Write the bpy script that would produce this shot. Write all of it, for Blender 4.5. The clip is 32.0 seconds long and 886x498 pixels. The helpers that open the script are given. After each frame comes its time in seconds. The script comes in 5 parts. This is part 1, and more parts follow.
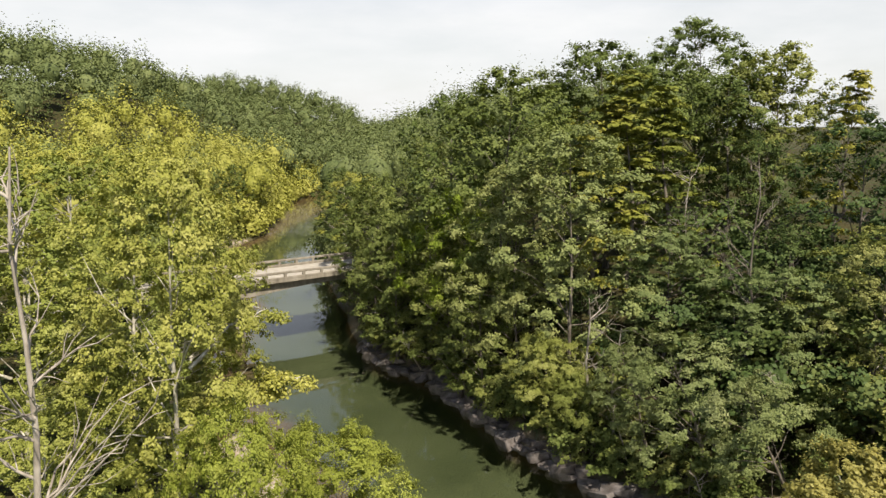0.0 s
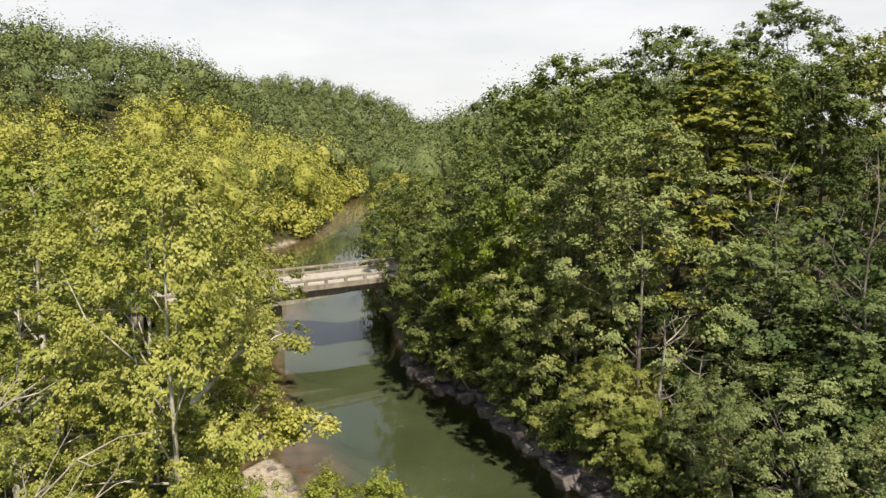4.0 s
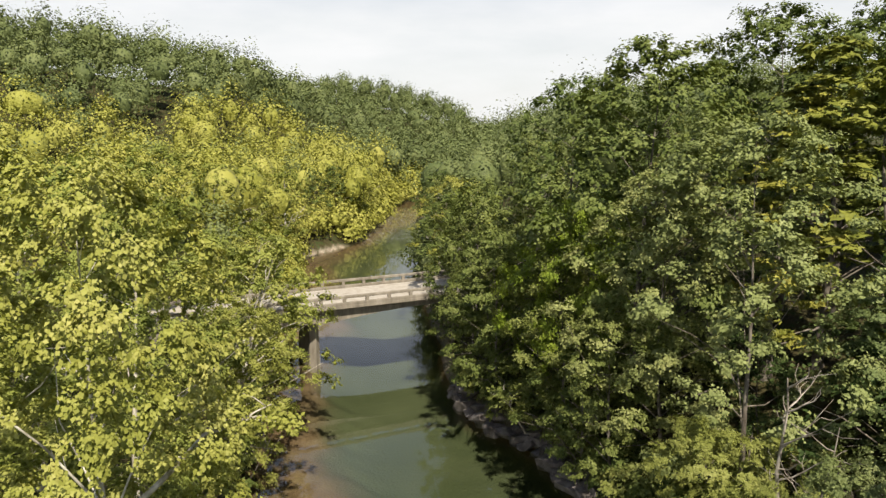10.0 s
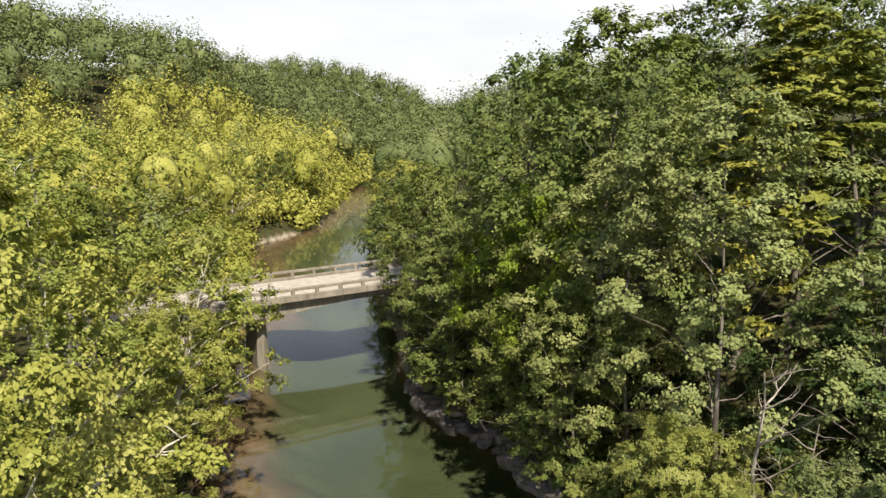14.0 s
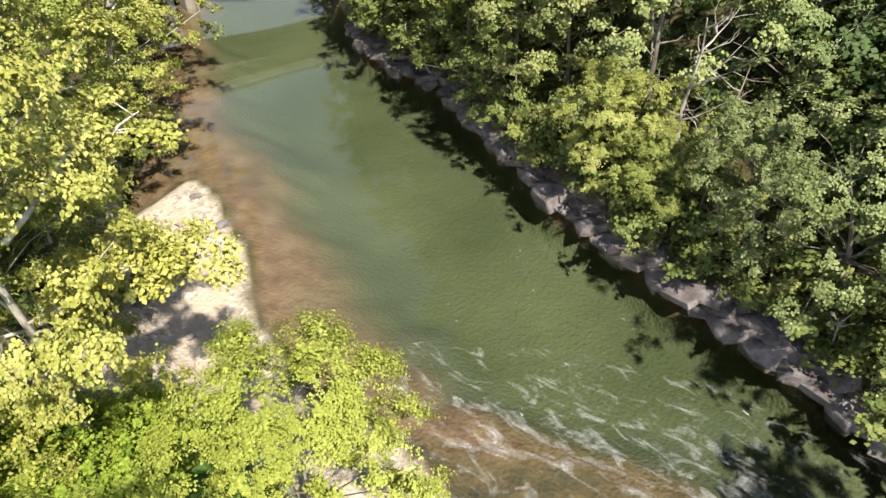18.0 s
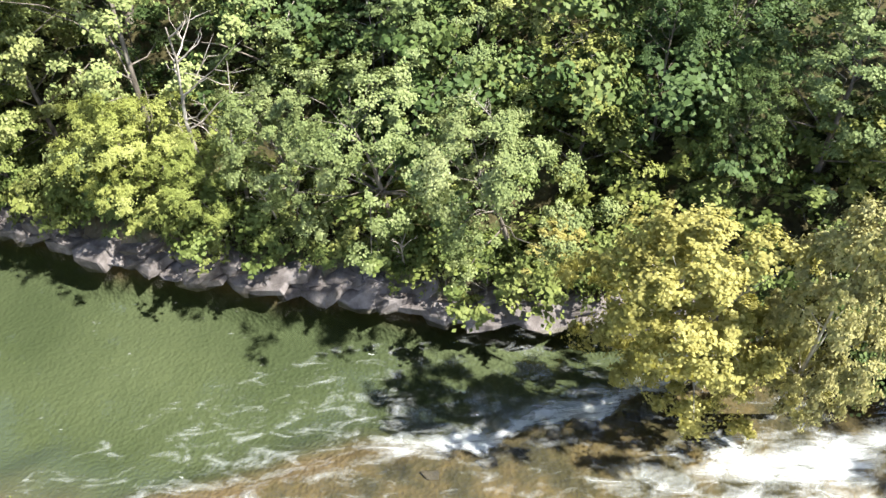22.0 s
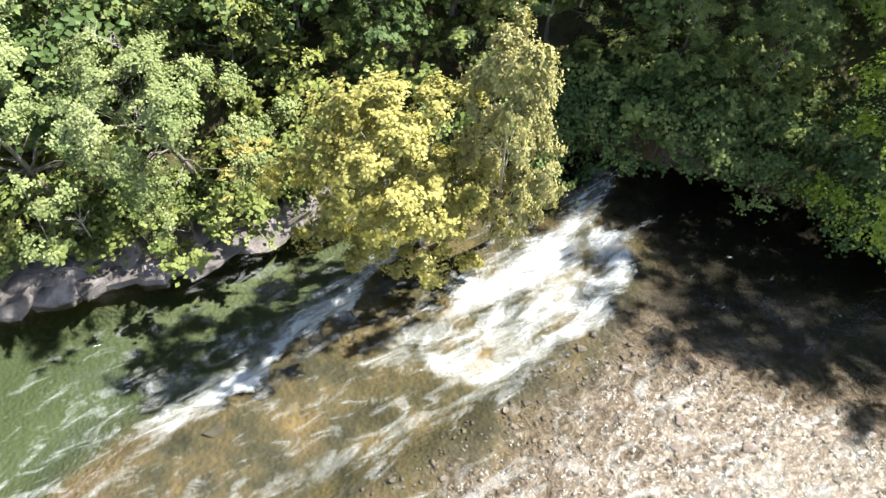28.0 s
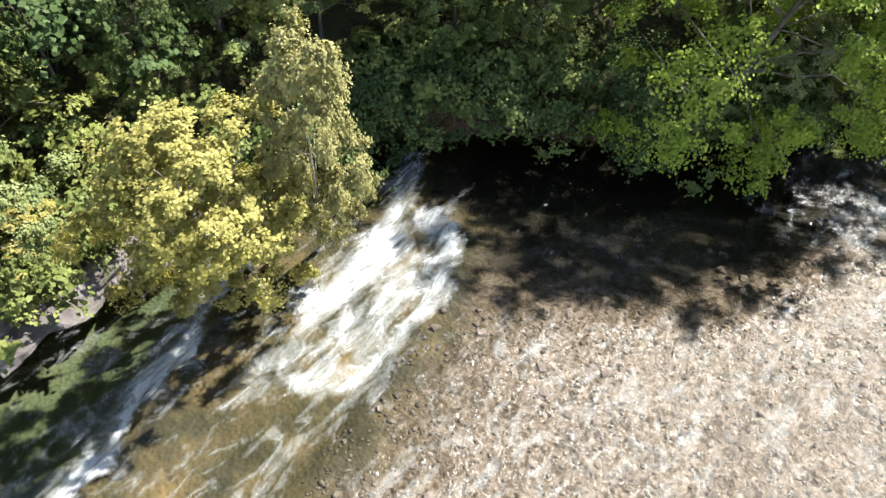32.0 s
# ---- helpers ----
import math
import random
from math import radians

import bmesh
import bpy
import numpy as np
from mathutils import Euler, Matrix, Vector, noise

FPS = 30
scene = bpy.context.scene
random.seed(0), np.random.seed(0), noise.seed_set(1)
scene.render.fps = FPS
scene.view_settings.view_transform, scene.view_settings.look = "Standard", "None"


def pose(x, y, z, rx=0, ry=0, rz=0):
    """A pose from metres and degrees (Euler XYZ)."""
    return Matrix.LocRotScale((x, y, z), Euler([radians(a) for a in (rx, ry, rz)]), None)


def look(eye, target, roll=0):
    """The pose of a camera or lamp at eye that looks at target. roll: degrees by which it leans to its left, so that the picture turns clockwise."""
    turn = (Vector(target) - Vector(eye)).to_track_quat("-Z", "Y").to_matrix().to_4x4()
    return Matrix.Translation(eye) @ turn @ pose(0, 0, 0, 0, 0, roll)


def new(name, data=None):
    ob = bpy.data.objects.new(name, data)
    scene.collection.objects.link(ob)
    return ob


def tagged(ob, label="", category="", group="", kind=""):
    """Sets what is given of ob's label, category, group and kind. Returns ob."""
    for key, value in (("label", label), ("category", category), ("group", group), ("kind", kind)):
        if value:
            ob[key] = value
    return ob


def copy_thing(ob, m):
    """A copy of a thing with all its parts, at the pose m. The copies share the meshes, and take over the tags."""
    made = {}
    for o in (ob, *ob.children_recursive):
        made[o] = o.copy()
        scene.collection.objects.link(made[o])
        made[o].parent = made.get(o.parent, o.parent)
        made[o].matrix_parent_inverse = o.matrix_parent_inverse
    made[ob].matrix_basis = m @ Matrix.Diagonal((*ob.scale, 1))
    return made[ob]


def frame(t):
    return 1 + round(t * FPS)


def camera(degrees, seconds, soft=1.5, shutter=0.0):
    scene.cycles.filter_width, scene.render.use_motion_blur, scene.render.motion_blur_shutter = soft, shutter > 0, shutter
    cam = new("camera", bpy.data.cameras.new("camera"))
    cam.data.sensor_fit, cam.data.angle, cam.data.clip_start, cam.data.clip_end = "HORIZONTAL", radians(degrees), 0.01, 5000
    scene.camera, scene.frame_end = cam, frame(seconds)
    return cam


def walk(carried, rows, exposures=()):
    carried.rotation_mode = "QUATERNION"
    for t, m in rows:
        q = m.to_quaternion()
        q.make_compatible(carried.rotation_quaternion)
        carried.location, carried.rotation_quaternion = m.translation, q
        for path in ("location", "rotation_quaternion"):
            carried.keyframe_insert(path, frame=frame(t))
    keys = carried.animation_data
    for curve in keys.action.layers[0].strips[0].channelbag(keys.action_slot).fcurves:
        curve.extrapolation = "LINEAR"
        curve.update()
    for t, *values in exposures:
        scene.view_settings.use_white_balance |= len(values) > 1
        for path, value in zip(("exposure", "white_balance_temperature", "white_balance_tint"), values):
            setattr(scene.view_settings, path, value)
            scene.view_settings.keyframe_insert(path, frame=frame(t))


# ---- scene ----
cam = camera(63.5, 32.0, 1.45)

# seconds, eye x, y, z, heading (left of +y), tilt, roll
PATH = [
    (0, -2.34, -7.03, 19.81, -17.97, -9.69, -0.05),
    (0.5, -2.15, -6.43, 19.77, -17.34, -9.66, -0.10),
    (1, -1.97, -5.83, 19.74, -15.76, -9.68, -0.13),
    (1.5, -1.76, -5.24, 19.70, -14.32, -9.66, -0.13),
    (2, -1.55, -4.66, 19.65, -13.95, -9.65, -0.13),
    (2.5, -1.37, -4.10, 19.59, -13.97, -9.65, -0.12),
    (4.5, -0.58, -1.68, 19.44, -13.46, -9.56, -0.06),
    (5, -0.40, -1.08, 19.42, -12.92, -9.56, -0.08),
    (5.5, -0.23, -0.47, 19.39, -12.93, -9.56, 0.01),
    (6, -0.06, 0.17, 19.37, -12.95, -9.53, 0.04),
    (6.5, 0.10, 0.81, 19.35, -12.97, -9.51, 0.06),
    (7, 0.29, 1.51, 19.36, -12.95, -9.50, 0.08),
    (7.5, 0.46, 2.14, 19.36, -12.51, -9.50, 0.09),
    (8, 0.61, 2.72, 19.36, -12.48, -9.51, 0.06),
    (8.5, 0.75, 3.32, 19.36, -11.38, -9.52, -0.02),
    (9, 0.91, 3.89, 19.32, -9.48, -9.52, 0.02),
    (9.5, 1.06, 4.42, 19.28, -9.03, -9.53, 0.05),
    (10, 1.18, 4.93, 19.27, -9.05, -9.53, 0.06),
    (10.5, 1.32, 5.44, 19.25, -8.83, -9.54, 0.03),
    (11, 1.47, 5.94, 19.22, -8.76, -9.53, 0.02),
    (11.5, 1.60, 6.44, 19.19, -8.75, -9.55, 0.06),
    (12, 1.73, 6.93, 19.14, -8.73, -9.53, 0.08),
    (12.5, 1.81, 7.29, 19.12, -8.73, -9.48, 0.11),
    (13, 1.86, 7.40, 19.07, -9.40, -9.54, 0.17),
    (13.5, 1.87, 7.40, 19.05, -11.63, -9.50, 0.24),
    (15.5, 1.82, 7.53, 20.00, -13.90, -24.30, -0.07),
    (16, 1.79, 7.52, 20.07, -13.88, -30.11, -0.17),
    (16.5, 1.76, 7.52, 20.07, -13.87, -35.25, -0.20),
    (17, 1.75, 7.52, 20.05, -13.82, -40.07, -0.20),
    (17.5, 1.77, 7.52, 20.04, -14.35, -40.06, -0.16),
    (18, 1.77, 7.54, 20.03, -17.30, -40.01, -0.16),
    (18.5, 1.80, 7.54, 20.02, -20.68, -39.99, -0.10),
    (19, 1.81, 7.55, 20.03, -24.34, -39.97, -0.05),
    (19.5, 1.82, 7.55, 20.04, -28.30, -39.95, -0.06),
    (20, 1.85, 7.56, 20.10, -33.88, -40.01, 0.07),
    (20.5, 1.82, 7.57, 20.13, -39.74, -39.96, 0.23),
    (21, 1.78, 7.56, 20.17, -45.95, -39.90, 0.31),
    (21.5, 1.79, 7.53, 20.17, -53.46, -39.79, 0.27),
    (22, 1.82, 7.51, 20.13, -59.90, -39.67, 0.13),
    (22.5, 1.87, 7.54, 20.08, -66.58, -39.58, 0.11),
    (23, 1.88, 7.54, 20.05, -69.78, -39.62, -0.03),
    (23.5, 1.88, 7.54, 20.05, -70.24, -39.67, -0.08),
    (24, 1.89, 7.56, 20.03, -71.96, -39.67, -0.08),
    (24.5, 1.89, 7.57, 20.03, -73.81, -39.76, -0.06),
    (25, 1.89, 7.57, 20.01, -76.25, -39.77, 0.01),
    (25.5, 1.88, 7.59, 20.02, -79.66, -39.80, 0.04),
    (26, 1.86, 7.61, 20.04, -82.98, -40.83, -0.02),
    (26.5, 1.85, 7.60, 20.02, -85.30, -44.03, 0.02),
    (28.5, 1.89, 7.63, 19.87, -92.13, -47.12, 0.01),
    (29, 1.90, 7.63, 19.86, -92.74, -47.13, 0.01),
    (29.5, 1.91, 7.63, 19.85, -93.81, -47.14, 0.01),
    (30, 1.94, 7.63, 19.82, -96.70, -47.10, -0.01),
    (30.5, 1.95, 7.64, 19.80, -99.52, -47.12, -0.06),
    (31, 1.96, 7.64, 19.79, -102.61, -47.15, -0.10),
    (31.5, 1.97, 7.64, 19.78, -106.73, -47.14, -0.09),
    (32, 1.98, 7.64, 19.77, -111.06, -47.19, -0.05),
]


def aim(x, y, z, yaw, pitch, roll):
    a, b = radians(yaw), radians(pitch)
    eye = Vector((x, y, z))
    return look(eye, eye + 10 * Vector((-math.sin(a) * math.cos(b), math.cos(a) * math.cos(b), math.sin(b))), roll)


walk(cam, [(t, aim(*row)) for t, *row in PATH], exposures=[(0, 0.56, 7350, 9), (13.4, 0.56, 7350, 9), (15.6, 1.26, 6850, 10), (19, 1.36, 6800, 10), (22, 1.86, 6400, 8), (26, 2.05, 6350, 8), (32, 1.77, 6350, 9)])

# ---- light ----
SUN_TO = Vector((0.07, -0.76, 1.0)).normalized()
world = bpy.data.worlds.new("world")
scene.world = world
world.use_nodes = True


def build_sky():
    nt = world.node_tree
    nt.nodes.clear()
    out = nt.nodes.new("ShaderNodeOutputWorld")
    bg = nt.nodes.new("ShaderNodeBackground")
    sky = nt.nodes.new("ShaderNodeTexSky")
    sky.sky_type = "NISHITA"
    sky.sun_disc = False
    sky.sun_elevation = math.asin(SUN_TO.z)
    sky.sun_rotation = math.atan2(SUN_TO.x, SUN_TO.y)
    sky.air_density, sky.dust_density, sky.ozone_density = 1.0, 1.2, 1.0
    # thin bright cloud veil
    co = nt.nodes.new("ShaderNodeTexCoord")
    mp = nt.nodes.new("ShaderNodeMapping")
    mp.inputs["Scale"].default_value = (1.6, 1.6, 6.0)
    nz = nt.nodes.new("ShaderNodeTexNoise")
    nz.inputs["Scale"].default_value, nz.inputs["Detail"].default_value, nz.inputs["Roughness"].default_value = 2.2, 6.0, 0.55
    rp = nt.nodes.new("ShaderNodeValToRGB")
    rp.color_ramp.elements[0].position, rp.color_ramp.elements[0].color = 0.38, (0.72, 0.72, 0.72, 1)
    rp.color_ramp.elements[1].position, rp.color_ramp.elements[1].color = 0.66, (0.96, 0.96, 0.96, 1)
    sep = nt.nodes.new("ShaderNodeSeparateXYZ")
    low = nt.nodes.new("ShaderNodeMapRange")
    low.inputs["From Min"].default_value, low.inputs["From Max"].default_value = 0.30, 0.85
    low.inputs["To Min"].default_value, low.inputs["To Max"].default_value = 1.0, 0.06
    veil = nt.nodes.new("ShaderNodeMath")
    veil.operation = "MULTIPLY"
    nt.links.new(co.outputs["Generated"], sep.inputs[0])
    nt.links.new(sep.outputs["Z"], low.inputs["Value"])
    nt.links.new(low.outputs["Result"], veil.inputs[0])
    mx = nt.nodes.new("ShaderNodeMix")
    mx.data_type = "RGBA"
    # white haze near the horizon, bluer higher up
    haze = nt.nodes.new("ShaderNodeMix")
    haze.data_type = "RGBA"
    haze.inputs["A"].default_value = (9.0, 9.6, 10.8, 1)
    haze.inputs["B"].default_value = (4.6, 6.0, 9.2, 1)
    rise = nt.nodes.new("ShaderNodeMapRange")
    rise.inputs["From Min"].default_value, rise.inputs["From Max"].default_value = 0.14, 0.42
    nt.links.new(sep.outputs["Z"], rise.inputs["Value"])
    nt.links.new(rise.outputs["Result"], haze.inputs["Factor"])
    nt.links.new(haze.outputs["Result"], mx.inputs["B"])
    bg.inputs["Strength"].default_value = 0.07
    nt.links.new(co.outputs["Generated"], mp.inputs["Vector"])
    nt.links.new(mp.outputs["Vector"], nz.inputs["Vector"])
    nt.links.new(nz.outputs["Fac"], rp.inputs["Fac"])
    nt.links.new(rp.outputs["Color"], veil.inputs[1])
    nt.links.new(veil.outputs[0], mx.inputs["Factor"])
    nt.links.new(sky.outputs["Color"], mx.inputs["A"])
    nt.links.new(mx.outputs["Result"], bg.inputs["Color"])
    nt.links.new(bg.outputs["Background"], out.inputs["Surface"])


build_sky()
sun = new("sun", bpy.data.lights.new("sun", "SUN"))
sun.data.energy, sun.data.angle, sun.data.color = 5.0, radians(1.0), (1.0, 0.95, 0.86)
sun.matrix_world = look(SUN_TO * 100, (0, 0, 0))


# ---- materials ----
class Mat:
    """A small node-tree builder."""

    def __init__(self, name):
        self.m = bpy.data.materials.new(name)
        self.m.use_nodes = True
        self.nt = self.m.node_tree
        self.nt.nodes.clear()
        self.out = self.node("ShaderNodeOutputMaterial")

    def node(self, kind, **values):
        n = self.nt.nodes.new(kind)
        for k, v in values.items():
            setattr(n, k, v)
        return n

    def link(self, a, b):
        self.nt.links.new(a, b)

    def coords(self, scale=(1, 1, 1)):
        geo = self.node("ShaderNodeNewGeometry")
        mp = self.node("ShaderNodeMapping")
        mp.inputs["Scale"].default_value = scale
        self.link(geo.outputs["Position"], mp.inputs["Vector"])
        return mp.outputs["Vector"]

    def noise(self, scale, detail=4.0, rough=0.55, vec=None, distort=0.0):
        n = self.node("ShaderNodeTexNoise")
        n.inputs["Scale"].default_value, n.inputs["Detail"].default_value = scale, detail
        n.inputs["Roughness"].default_value, n.inputs["Distortion"].default_value = rough, distort
        self.link(vec or self.coords(), n.inputs["Vector"])
        return n.outputs["Fac"]

    def ramp(self, fac, *stops):
        r = self.node("ShaderNodeValToRGB")
        while len(r.color_ramp.elements) < len(stops):
            r.color_ramp.elements.new(0.5)
        for e, (p, c) in zip(r.color_ramp.elements, stops):
            e.position = p
            e.color = (*c, 1) if len(c) == 3 else c
        self.link(fac, r.inputs["Fac"])
        return r.outputs["Color"]

    def mix(self, fac, a, b, blend="MIX"):
        n = self.node("ShaderNodeMix", data_type="RGBA", blend_type=blend)
        for sock, v in (("Factor", fac), ("A", a), ("B", b)):
            if isinstance(v, (int, float)):
                n.inputs[sock].default_value = v
            elif isinstance(v, tuple):
                n.inputs[sock].default_value = (*v, 1)
            else:
                self.link(v, n.inputs[sock])
        return n.outputs["Result"]

    def math(self, op, a, b=0.0, clamp=False):
        n = self.node("ShaderNodeMath", operation=op, use_clamp=clamp)
        for i, v in enumerate((a, b)):
            if isinstance(v, (int, float)):
                n.inputs[i].default_value = v
            else:
                self.link(v, n.inputs[i])
        return n.outputs[0]

    def bump(self, height, strength, distance=0.1):
        b = self.node("ShaderNodeBump")
        b.inputs["Strength"].default_value, b.inputs["Distance"].default_value = strength, distance
        self.link(height, b.inputs["Height"])
        return b.outputs["Normal"]

    def principled(self, color, rough=0.8, normal=None, spec=0.4):
        p = self.node("ShaderNodeBsdfPrincipled")
        if isinstance(color, tuple):
            p.inputs["Base Color"].default_value = (*color, 1)
        else:
            self.link(color, p.inputs["Base Color"])
        if isinstance(rough, (int, float)):
            p.inputs["Roughness"].default_value = rough
        else:
            self.link(rough, p.inputs["Roughness"])
        p.inputs["Specular IOR Level"].default_value = spec
        if normal:
            self.link(normal, p.inputs["Normal"])
        return p.outputs[0]

    def done(self, shader):
        self.link(shader, self.out.inputs["Surface"])
        return self.m


def leaf_material(name, dark, mid, light, yellow=0.0, thin=0.35, vary=1.0, broad=0.45):
    """Leaves: each one its own tone, broad patches of tone over the crown, light shining through."""
    dark, mid, light = (tuple(0.84 * v for v in c) for c in (dark, mid, light))
    k = Mat(name)
    geo = k.node("ShaderNodeNewGeometry")
    info = k.node("ShaderNodeObjectInfo")
    patch = k.noise(broad, 3.0)
    tone = k.math("ADD", k.math("MULTIPLY", geo.outputs["Random Per Island"], 0.22), k.math("MULTIPLY", patch, 0.80))
    tone = k.math("ADD", tone, k.math("MULTIPLY", info.outputs["Random"], 0.2))
    col = k.ramp(tone, (0.25, dark), (0.62, mid), (1.0, light))
    warm = k.ramp(info.outputs["Random"], (0.0, (0.92, 0.97, 1.0)), (0.4, (0.99, 1, 1)), (0.75, (1.08, 1.03, 0.98)), (1.0, (1.24, 1.12, 0.98)))
    col = k.mix(vary, col, warm, "MULTIPLY")
    if yellow:
        turn = k.ramp(k.noise(0.9, 2.0), (0.52, (0, 0, 0)), (0.70, (yellow, yellow, yellow)))
        col = k.mix(turn, col, (0.33, 0.29, 0.045))
    dif = k.principled(col, 0.6, None, 0.16)
    tr = k.node("ShaderNodeBsdfTranslucent")
    k.link(k.mix(1.0, col, (1.0, 1.0, 0.55), "MULTIPLY"), tr.inputs["Color"])
    ms = k.node("ShaderNodeMixShader")
    ms.inputs[0].default_value = thin * 0.5
    k.link(dif, ms.inputs[1])
    k.link(tr.outputs[0], ms.inputs[2])
    return k.done(ms.outputs[0])


def bark_material(name, a, b, c):
    k = Mat(name)
    v = k.coords((1, 1, 0.35))
    col = k.ramp(k.noise(3.0, 6.0, 0.6, v), (0.35, a), (0.5, b), (0.65, c))
    return k.done(k.principled(col, 0.9, k.bump(k.noise(9.0, 5.0, 0.6, v), 0.5, 0.05)))


LEAF = {
    "sycamore": leaf_material("leaf_sycamore", (0.136, 0.168, 0.030), (0.305, 0.335, 0.080), (0.510, 0.520, 0.205), 0.14, 0.45),
    "bottom": leaf_material("leaf_bottom", (0.135, 0.166, 0.030), (0.275, 0.308, 0.070), (0.430, 0.450, 0.150), 0.0, 0.38, 1.0, 0.16),
    "lime": leaf_material("leaf_lime", (0.140, 0.180, 0.024), (0.330, 0.372, 0.070), (0.540, 0.560, 0.190), 0.0, 0.5, 0.4),
    "bank": leaf_material("leaf_bank", (0.125, 0.160, 0.034), (0.290, 0.328, 0.088), (0.475, 0.500, 0.205), 0.0, 0.5),
    "oak": leaf_material("leaf_oak", (0.055, 0.082, 0.019), (0.150, 0.192, 0.052), (0.300, 0.335, 0.125), 0.0, 0.36),
    # green leaves darkened in colour for the shade of the bank hollow
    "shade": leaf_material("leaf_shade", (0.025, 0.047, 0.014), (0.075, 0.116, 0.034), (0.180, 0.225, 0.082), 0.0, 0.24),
    "maple": leaf_material("leaf_maple", (0.080, 0.116, 0.038), (0.212, 0.262, 0.100), (0.395, 0.435, 0.225), 0.04, 0.46, 0.6),
    "woods": leaf_material("leaf_woods", (0.060, 0.088, 0.020), (0.155, 0.192, 0.052), (0.305, 0.335, 0.125), 0.05, 0.38),
    "vivid": leaf_material("leaf_vivid", (0.095, 0.155, 0.016), (0.232, 0.315, 0.040), (0.420, 0.475, 0.095), 0.0, 0.46),
    "locust": leaf_material("leaf_locust", (0.100, 0.135, 0.045), (0.240, 0.282, 0.105), (0.400, 0.440, 0.200), 0.0, 0.4),
    "cedar": leaf_material("leaf_cedar", (0.095, 0.115, 0.020), (0.205, 0.225, 0.042), (0.330, 0.335, 0.090), 0.0, 0.25),
    "yellow": leaf_material("leaf_yellow", (0.230, 0.215, 0.056), (0.465, 0.425, 0.140), (0.640, 0.600, 0.285), 0.1, 0.8, 0.2),
    "olive": leaf_material("leaf_olive", (0.158, 0.155, 0.054), (0.330, 0.318, 0.130), (0.490, 0.465, 0.245), 0.0, 0.48, 0.3),
    "hill": leaf_material("leaf_hill", (0.078, 0.110, 0.040), (0.165, 0.200, 0.076), (0.290, 0.322, 0.134), 0.0, 0.3, 1.0, 0.13),
}
BARK = bark_material("bark_grey", (0.06, 0.05, 0.04), (0.14, 0.12, 0.10), (0.22, 0.20, 0.17))
BARK_PALE = bark_material("bark_pale", (0.20, 0.18, 0.14), (0.42, 0.39, 0.33), (0.60, 0.57, 0.50))
BARK_DEAD = bark_material("bark_dead", (0.18, 0.155, 0.13), (0.30, 0.265, 0.23), (0.42, 0.38, 0.34))


